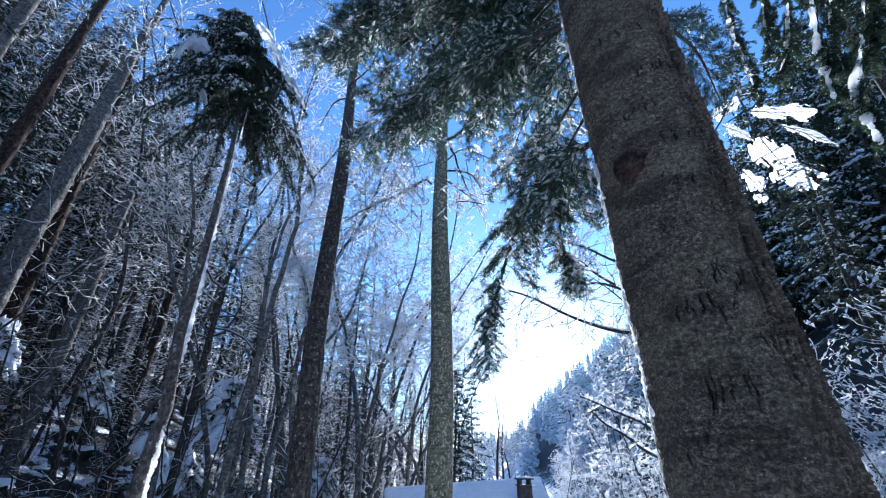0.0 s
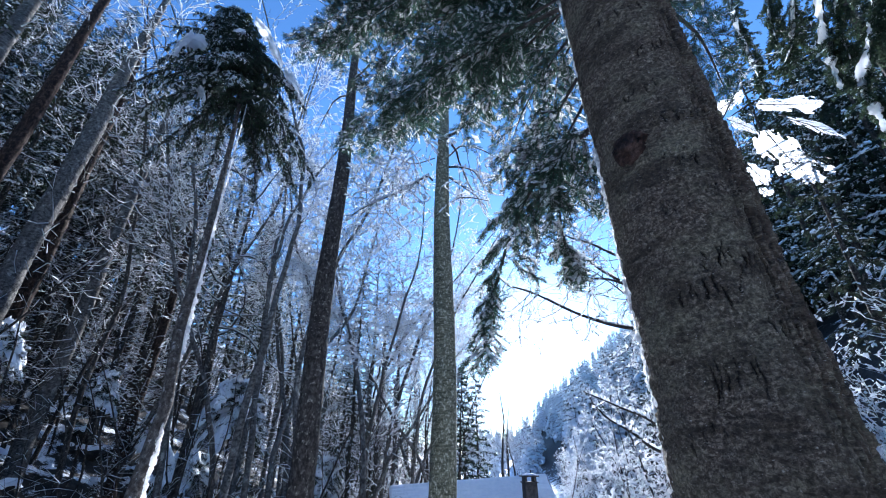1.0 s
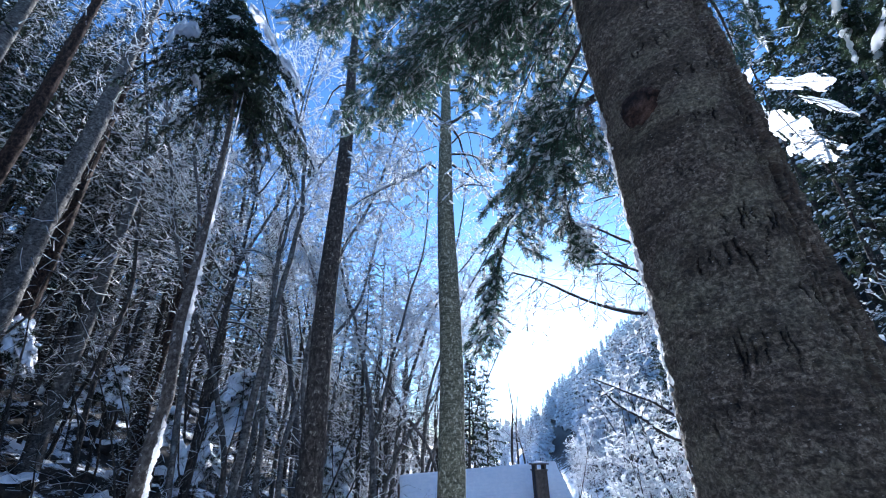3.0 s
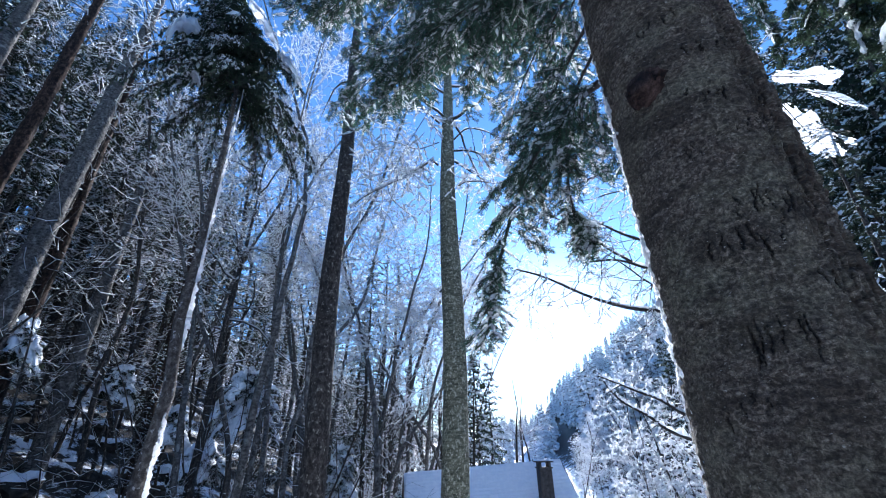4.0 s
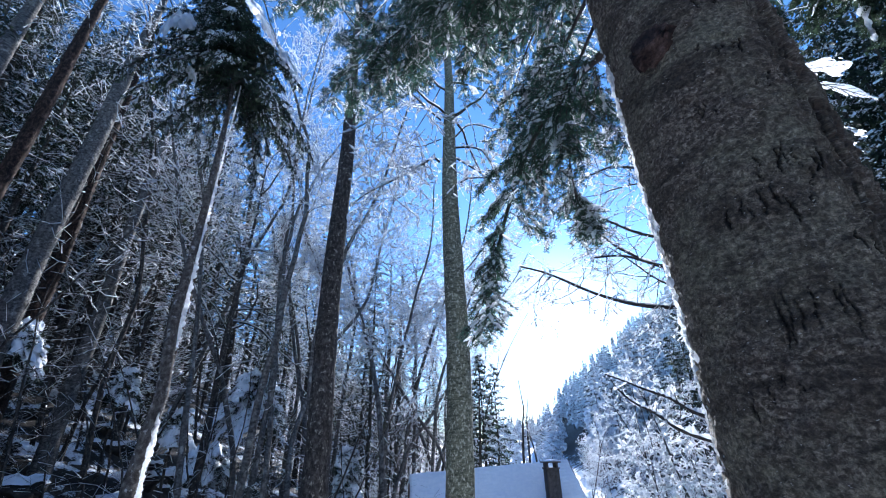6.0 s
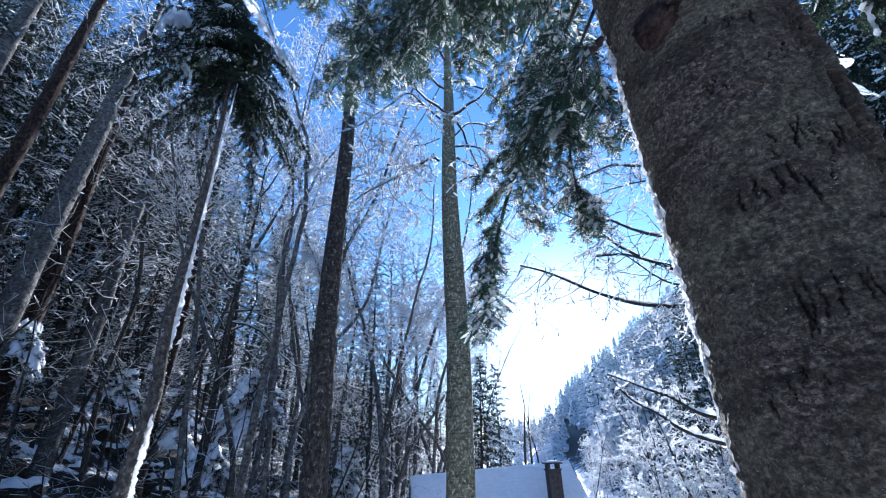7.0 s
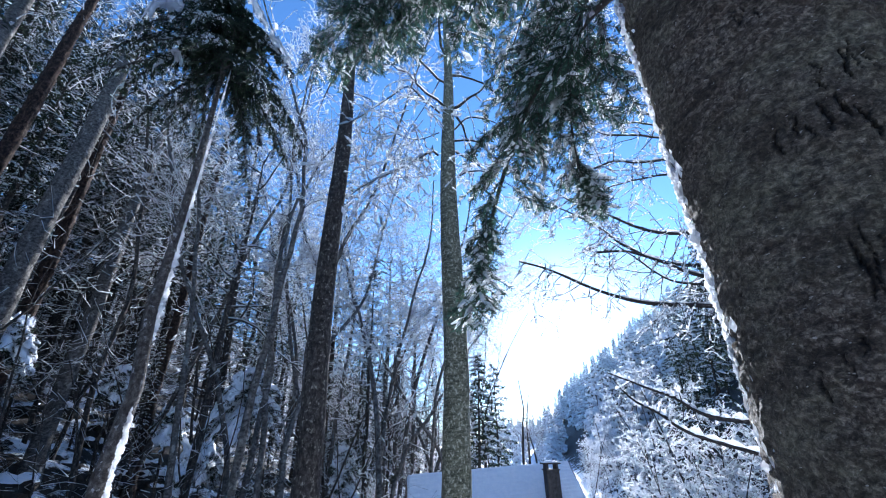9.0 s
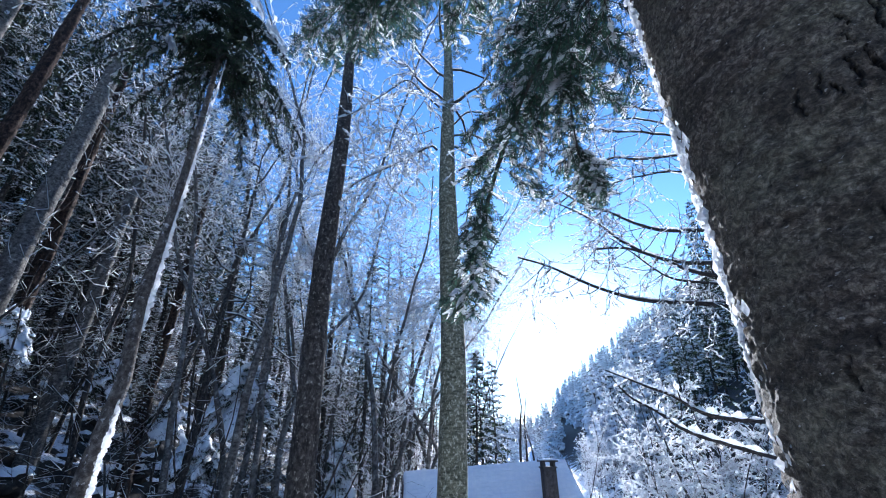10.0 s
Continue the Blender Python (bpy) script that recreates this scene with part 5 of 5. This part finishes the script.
for a, m_, c, w, sd in (
    ((15.55, 15.65, 15.85), (15.80, 15.42, 14.05), (16.15, 15.10, 12.35), 0.98, (0.66, -0.70, -0.26)),
    ((15.62, 15.60, 17.60), (16.37, 14.83, 16.75), (17.10, 14.00, 16.00), 0.46, (-0.43, -0.38, 0.82)),
    ((16.20, 15.00, 16.05), (16.67, 14.49, 15.05), (17.12, 13.95, 13.85), 0.25, (-0.30, -0.45, 0.82)),
    ((14.45, 16.70, 18.15), (14.95, 16.25, 18.40), (15.45, 15.80, 18.60), 0.42, (0.43, 0.38, -0.82)),
    ((14.70, 16.50, 17.45), (15.05, 16.15, 16.75), (15.38, 15.85, 15.95), 0.36, (-0.30, -0.45, 0.82)),
    ((14.72, 16.45, 14.50), (14.90, 16.30, 13.75), (15.05, 16.15, 13.00), 0.34, (0.60, -0.70, 0.30)),
    ((14.80, 16.38, 12.95), (14.92, 16.28, 12.70), (15.02, 16.18, 12.45), 0.2, (0.60, -0.70, 0.30)),
):
    rr = np.random.default_rng(int(w * 1000))
    way = np.array([a, m_, c]) - foot
    h, g = Heap(), Heap()
    tube(h, bend([(0, 0, way[0][2] + 0.6), way[0] * 0.6 + np.array([0, 0, 0.4 * way[0][2] + 0.3]), way[0]], 8), np.linspace(0.045, 0.026, 8), 5)
    snow_fan(g, h, way, unit(np.array(sd)), w, rr)
    bough = part("bough", h, twig_mat, slab_fir, "dark bough under a slab of snow")
    part("snow", g, frost_mat, bough, "bright ragged sheet of snow", smooth=False)
# bare trees past the house
for k, az in enumerate((5.6, 7.1, 8.6)):
    bare_tree("young_beech", place(az, 29 + 2.5 * (k % 3)), 9.2 - 0.7 * (k % 3), 0.13, 440 + k, "thin young tree with upswept bare twigs", low=0.3, rate=1.3, mat=dark_bark, thick=0.009, frost=0.012, keep=0.5, ratio=0.3, up=0.9)
# saplings under the tall trees
kinds = []
for k in range(3):
    kinds.append(bare_tree("beech_sapling", place(-40 + 12 * k, 17), 7.5, 0.045, 450 + k, "thin sapling with level snowy twigs", low=0.08, rate=0.8, mat=dark_bark, thick=0.0055, frost=0.006, keep=0.55, ratio=0.4, up=0.02, group="saplings under the tall trees"))
spots = scatter(26, -58, -11, 15, 27)
spots = [q for q in spots if not (-24 < math.degrees(math.atan2(q[0], q[1])) < -17 and math.hypot(*q) < 13)]
for k in range(3):
    spread_copies(kinds[k], spots[k::3], 0.7, 1.25)
# frosted bushes in the valley
kinds = []
for k in range(2):
    x, y = scatter(1, 26 + 3 * k, 28 + 3 * k, 17, 20)[0]
    kinds.append(bare_tree("hazel_bush", ground_at(x, y), 6.5, 0.05, 340 + k, "hoar-frosted bush on the valley bank", low=0.05, rate=2.2, frost=0.022, thick=0.006, clot=0.036, group="frosted bushes", up=0.5, keep=0.95, rime=0.8))
spots = scatter(9, 20.5, 26.5, 15, 20) + scatter(10, 31, 44, 17, 30) + scatter(12, 13, 20, 34, 60) + scatter(20, 43, 58, 15, 24)
for k in range(2):
    spread_copies(kinds[k], spots[k::2], 0.6, 1.15)
spread_copies(kinds[0], scatter(16, -15, 0, 25, 36), 0.45, 0.75)
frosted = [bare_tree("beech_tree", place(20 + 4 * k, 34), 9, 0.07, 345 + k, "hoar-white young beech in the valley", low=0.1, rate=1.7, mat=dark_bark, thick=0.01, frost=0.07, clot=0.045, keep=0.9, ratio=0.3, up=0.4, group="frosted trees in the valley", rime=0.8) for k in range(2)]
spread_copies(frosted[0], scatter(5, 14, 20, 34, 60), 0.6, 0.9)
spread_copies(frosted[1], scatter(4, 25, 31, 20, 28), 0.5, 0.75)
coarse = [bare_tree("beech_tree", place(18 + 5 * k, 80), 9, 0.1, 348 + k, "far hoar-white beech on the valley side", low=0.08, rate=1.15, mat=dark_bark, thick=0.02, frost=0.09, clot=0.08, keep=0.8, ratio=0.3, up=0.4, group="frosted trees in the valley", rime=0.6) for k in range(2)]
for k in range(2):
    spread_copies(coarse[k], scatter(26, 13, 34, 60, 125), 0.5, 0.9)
# wooded slope across the valley
kinds = []
for k in range(3):
    x, y = scatter(1, 40 + 5 * k, 45 + 5 * k, 48, 60)[0]
    kinds.append(conifer("spruce_tree", ground_at(x, y), 17 + 3 * k, 0.2, 360 + k, "spruce on the far slope under snow", crown=0.15, spread=3.0, boughs=56, twigs=8, twig_len=1.1, sub=0, far=True,
                         step=0.22, needle=(0.36, 0.17), snow=0.085, keep=0.32, group="conifers on the far slope", cover=snow_mat))
spots = scatter(60, 38, 64, 28, 60) + scatter(56, 30, 62, 42, 70)
slab_at = place(47.3, 22)
lane = lambda q: (q[0] - slab_at.x) * math.cos(radians(SUN_AZ)) - (q[1] - slab_at.y) * math.sin(radians(SUN_AZ))
spots = [q for q in spots if not (abs(lane(q)) < 4.5 and q[1] > slab_at.y - 2 and q[1] < 62)]
for k in (1, 2):
    spread_copies(kinds[k], spots[k - 1::2], 0.75, 1.15)
spread_copies(kinds[1], scatter(14, 25, 36, 34, 60), 0.4, 0.7)
spread_copies(kinds[0], [(1.25, 30), (0.55, 27.5), (2.1, 33)], 0.6, 0.7)


def far_wood(label, spots, low, high, seed):
    """Woods too far to count or out of view: small spruces joined by what they are made of."""
    rng_ = np.random.default_rng(seed)
    ob = thing("distant_wood", (0, 0, 0), label, "woods", kind="stuff")
    stems, leaves, load = Heap(), Heap(), Heap()
    for x, y in spots:
        tall = low + (high - low) * rng_.random()
        wide = tall * (0.13 + 0.05 * rng_.random())
        foot = np.array([x, y, float(hill(x, y)) - 0.2])
        prisms(stems, [foot], [foot + np.array([0, 0, tall])], [0.012 * tall], [0.02], 5)
        t0, t1 = [], []
        for i in range(34):
            u = (i + rng_.random()) / 34
            z = tall * (0.12 + 0.87 * u)
            ln = wide * (1 - u) ** 0.8 * (0.7 + 0.5 * rng_.random()) + 0.15
            a = i * 2.4 + rng_.random()
            c, s = math.cos(a), math.sin(a)
            p = foot + np.array([0, 0, z])
            m_ = p + np.array([c * ln * 0.55, s * ln * 0.55, 0.05 * ln])
            q = p + np.array([c * ln, s * ln, -0.35 * ln])
            t0 += [p, m_]
            t1 += [m_, q]
            for sg in (-1, 1):
                t0.append(m_)
                t1.append(m_ + np.array([(c - sg * s) * ln * 0.32, (s + sg * c) * ln * 0.32, -0.2 * ln]))
        t0, t1 = np.array(t0), np.array(t1)
        needles(leaves, t0, t1, 0.5, 0.46, 0.2, rng_, droop=0.35)
        # snow piled on thick, partly to pale the wood in place of haze
        lumps(load, t0, t1, 0.095 * wide + 0.12, rng_, 0.95, 0.5, 4, 0.6, True)
    part("trunks", stems, dark_bark, ob, kind="stuff")
    part("crowns", leaves, spruce_needles, ob, "dark green needles", smooth=False, kind="stuff")
    part("snow", load, snow_mat, ob, "snow lying on the boughs", kind="stuff")


far_wood("snowy spruce wood on the slope across the valley", scatter(130, 15, 36, 58, 130), 5, 16, 801)
# trees out of view, added so less skylight reaches the trunks' near faces
far_wood("unseen spruce wood added behind the camera to block skylight", scatter(46, 80, 292, 8, 34), 14, 22, 803)
far_wood("distant snowy spruce wood closing the valley", scatter(170, 2, 27, 125, 290), 9, 15, 802)
# snow-laden young spruces: bearing, distance, height of the tip over the eye's level, depth and half width of the snowy crown
for k, (az, d, tip, deep, wide, bo) in enumerate((
        (-26.3, 22, 3.35, 1.8, 1.75, 44), (-49.2, 19.5, 4.1, 0.8, 1.15, 34), (-39.5, 24, 3.5, 1.0, 0.8, 22), (-33.8, 24, 1.9, 0.9, 0.85, 22),
        (-29.8, 21, 0.3, 0.7, 1.1, 24), (-14.6, 21, 0.15, 2.0, 0.8, 34))):
    q = place(az, d)
    hh = max(1.5 + tip - q.z, deep * 1.15)
    conifer("young_spruce", q, hh, 0.075, 380 + k, "young spruce bowed under thick slabs of snow", crown=max(0.08, 1 - deep / hh), spread=wide, boughs=bo, twigs=12, twig_len=0.6, sub=1, step=0.06, needle=(0.12, 0.04),
            snow=0.06, keep=0.3, droop=1.15, rise=0.35, top=0.72, hang=0.9, tips=0.6, pads=(0.9, 0.31, 0.11, 0.15, 0, snow_mat), group="snow-laden young spruces", cover=snow_mat)


# ---------------------------------------------------------------- the house in the valley
def slab(heap, corners, thick):
    """A flat plate from four corners, with depth downwards along its normal."""
    c = np.array(corners, dtype=float)
    nrm = unit(np.cross(c[1] - c[0], c[3] - c[0]))
    v = np.concatenate([c, c - nrm * thick])
    heap.add(v, [[0, 1, 2, 3], [7, 6, 5, 4], [0, 4, 5, 1], [1, 5, 6, 2], [2, 6, 7, 3], [3, 7, 4, 0]])


def box(heap, centre, size):
    x, y, z = (s / 2 for s in size)
    c = np.array([[-x, -y, -z], [x, -y, -z], [x, y, -z], [-x, y, -z], [-x, -y, z], [x, -y, z], [x, y, z], [-x, y, z]]) + np.array(centre)
    heap.add(c, [[3, 2, 1, 0], [4, 5, 6, 7], [0, 1, 5, 4], [1, 2, 6, 5], [2, 3, 7, 6], [3, 0, 4, 7]])


def house():
    L, R = Vector((-2.5, 20.6, 0.63)), Vector((4.55, 21.75, 1.07))
    u = Vector((R.x - L.x, R.y - L.y, 0))
    length = u.length
    yaw = math.degrees(math.atan2(u.y, u.x))
    mid = (L + R) / 2
    base = float(hill(mid.x, mid.y))
    ob = thing("house", (mid.x, mid.y, base), "low house with a snow-covered roof and a chimney", "house")
    ob.rotation_euler = (0, 0, radians(yaw))
    ridge = mid.z - base
    tilt = (R.z - L.z) / length
    run, fall = 3.6, 3.6 * math.tan(radians(41))
    hw = length / 2
    zr = lambda x: ridge + tilt * x
    # walls
    for name, c, size in (("wall", (0, -2.9, (ridge - fall) / 2 + 0.2), (length - 0.8, 0.3, ridge - fall + 0.8)), ("wall", (0, 2.9, (ridge - fall) / 2 + 0.2), (length - 0.8, 0.3, ridge - fall + 0.8)),
                          ("wall", (-hw + 0.55, 0, (ridge - fall) / 2 + 0.2), (0.3, 5.5, ridge - fall + 0.8)), ("wall", (hw - 0.55, 0, (ridge - fall) / 2 + 0.2), (0.3, 5.5, ridge - fall + 0.8))):
        h = Heap()
        box(h, c, size)
        part(name, h, boards, ob, "weathered boards", smooth=False)
    for sx in (-1, 1):
        h = Heap()
        x0, x1 = sx * (hw - 0.7), sx * (hw - 0.42)
        zb = ridge - fall + 0.5
        v = []
        for x in (x0, x1):
            v += [(x, -2.6, zb), (x, 2.6, zb), (x, 0, zr(x) - 0.35)]
        h.add(v, quads=[[0, 1, 4, 3], [1, 2, 5, 4], [2, 0, 3, 5]], tris=[[0, 2, 1], [3, 4, 5]])
        part("gable", h, boards, ob, smooth=False)
    # roof slopes, each with snow lying in courses
    for sg in (-1, 1):
        h = Heap()
        cs = [(-hw, 0, zr(-hw) - 0.12), (-hw, sg * run, zr(-hw) - fall - 0.12), (hw, sg * run, zr(hw) - fall - 0.12), (hw, 0, zr(hw) - 0.12)]
        slab(h, cs if sg < 0 else cs[::-1], 0.12)
        roof = part("roof", h, boards, ob, smooth=False)
        h = Heap()
        nx, ny = 90, 120
        v = np.zeros((ny, nx, 3))
        for j in range(ny):
            for i in range(nx):
                x = -hw + length * i / (nx - 1)
                s = j / (ny - 1)
                course = (s * 26) % 1.0
                th = 0.05 + 0.05 * course + 0.02 * noise.noise(Vector((x * 0.9, s * 6, sg))) + 0.012 * noise.noise(Vector((x * 5, s * 30, sg)))
                if i in (0, nx - 1) or j == ny - 1:
                    th = -0.11
                v[j, i] = (x + 0.04 * noise.noise(Vector((x, s * 9, 3))), sg * run * s, zr(x) - fall * s - 0.1 + th * 1.25 + 0.03)
        q = (np.arange(ny - 1)[:, None] * nx + np.arange(nx - 1)[None]).ravel()
        quads = np.stack([q, q + nx, q + nx + 1, q + 1], axis=1)
        h.add(v.reshape(-1, 3), quads if sg < 0 else quads[:, ::-1])
        part("snow_layer", h, snow_mat, roof, "thin smooth snow lying in roof courses")
    # chimney
    cx0, cy0 = hw - 1.45, -1.75
    cz = zr(cx0) - 0.3
    h = Heap()
    box(h, (cx0, cy0, cz - 0.9), (0.5, 0.46, 1.96))
    stack = part("chimney", h, masonry, ob, "dark rendered chimney with a slab cap", smooth=False)
    h = Heap()
    box(h, (cx0, cy0, cz + 0.105), (0.58, 0.54, 0.05))
    part("collar", h, masonry, stack, smooth=False)
    for px in (-0.2, 0.2):
        h = Heap()
        box(h, (cx0 + px, cy0, cz + 0.215), (0.09, 0.4, 0.17))
        part("cap_post", h, masonry, stack, smooth=False)
    h = Heap()
    box(h, (cx0, cy0, cz + 0.325), (0.66, 0.6, 0.05))
    part("cap", h, masonry, stack, smooth=False)
    h = Heap()
    tube(h, [(cx0 - 0.3, cy0, cz + 0.36), (cx0 - 0.1, cy0, cz + 0.38), (cx0 + 0.12, cy0, cz + 0.375), (cx0 + 0.3, cy0, cz + 0.36)], [0.1, 0.2, 0.2, 0.08], 10, 0.1, np.random.default_rng(3))
    h.v[0][:, 2] = cz + 0.35 + np.maximum(0, (h.v[0][:, 2] - cz - 0.35)) * 0.35
    part("snow", h, snow_mat, stack, "pad of snow")
    # a window to the valley side
    h = Heap()
    box(h, (-1.0, -3.06, 1.2), (0.9, 0.06, 0.9))
    w = part("window", h, boards, ob, smooth=False)
    h = Heap()
    box(h, (-1.0, -3.1, 1.2), (0.76, 0.03, 0.76))
    part("pane", h, pane_mat, w, smooth=False)


house()


# ---------------------------------------------------------------- rocks on the bank
def rock(at, size, seed):
    h = Heap()
    rows, cols = 12, 20
    v = np.zeros((rows, cols, 3))
    for i in range(rows):
        th = math.pi * i / (rows - 1)
        for j in range(cols):
            ph = 2 * math.pi * j / cols
            d = Vector((math.sin(th) * math.cos(ph), math.sin(th) * math.sin(ph), math.cos(th)))
            k = 1 + 0.7 * noise.noise(d * 1.9 + Vector((seed, 0, 0))) + 0.2 * noise.noise(d * 4 + Vector((0, seed, 0)))
            v[i, j] = (d.x * size * 1.3 * k, d.y * size * k, d.z * size * 0.7 * k)
    i = np.arange(cols)
    j = (i + 1) % cols
    quad = np.stack([i, i + cols, j + cols, j], axis=1)
    h.add(v.reshape(-1, 3), (quad[None] + (np.arange(rows - 1) * cols)[:, None, None]).reshape(-1, 4))
    ob = tagged(part("rock", h, rock_mat, None), "dark mossy boulder capped with snow on the bank", "rock", "boulders on the bank")
    ob.location = at
    c = Heap()
    top = v[:5] * np.array([1.03, 1.03, 1.0]) + np.array([0, 0, 0.07 * size + 0.03])
    c.add(top.reshape(-1, 3), (quad[None] + (np.arange(4) * cols)[:, None, None]).reshape(-1, 4))
    part("snow_cap", c, snow_mat, ob, "thick cap of snow")


for i, (x, y) in enumerate(scatter(26, -52, -30, 17, 30) + scatter(16, 26, 36, 13, 21)):
    rock((x, y, float(hill(x, y)) - 0.05), 0.22 + 0.4 * rng.random(), i * 3.7)
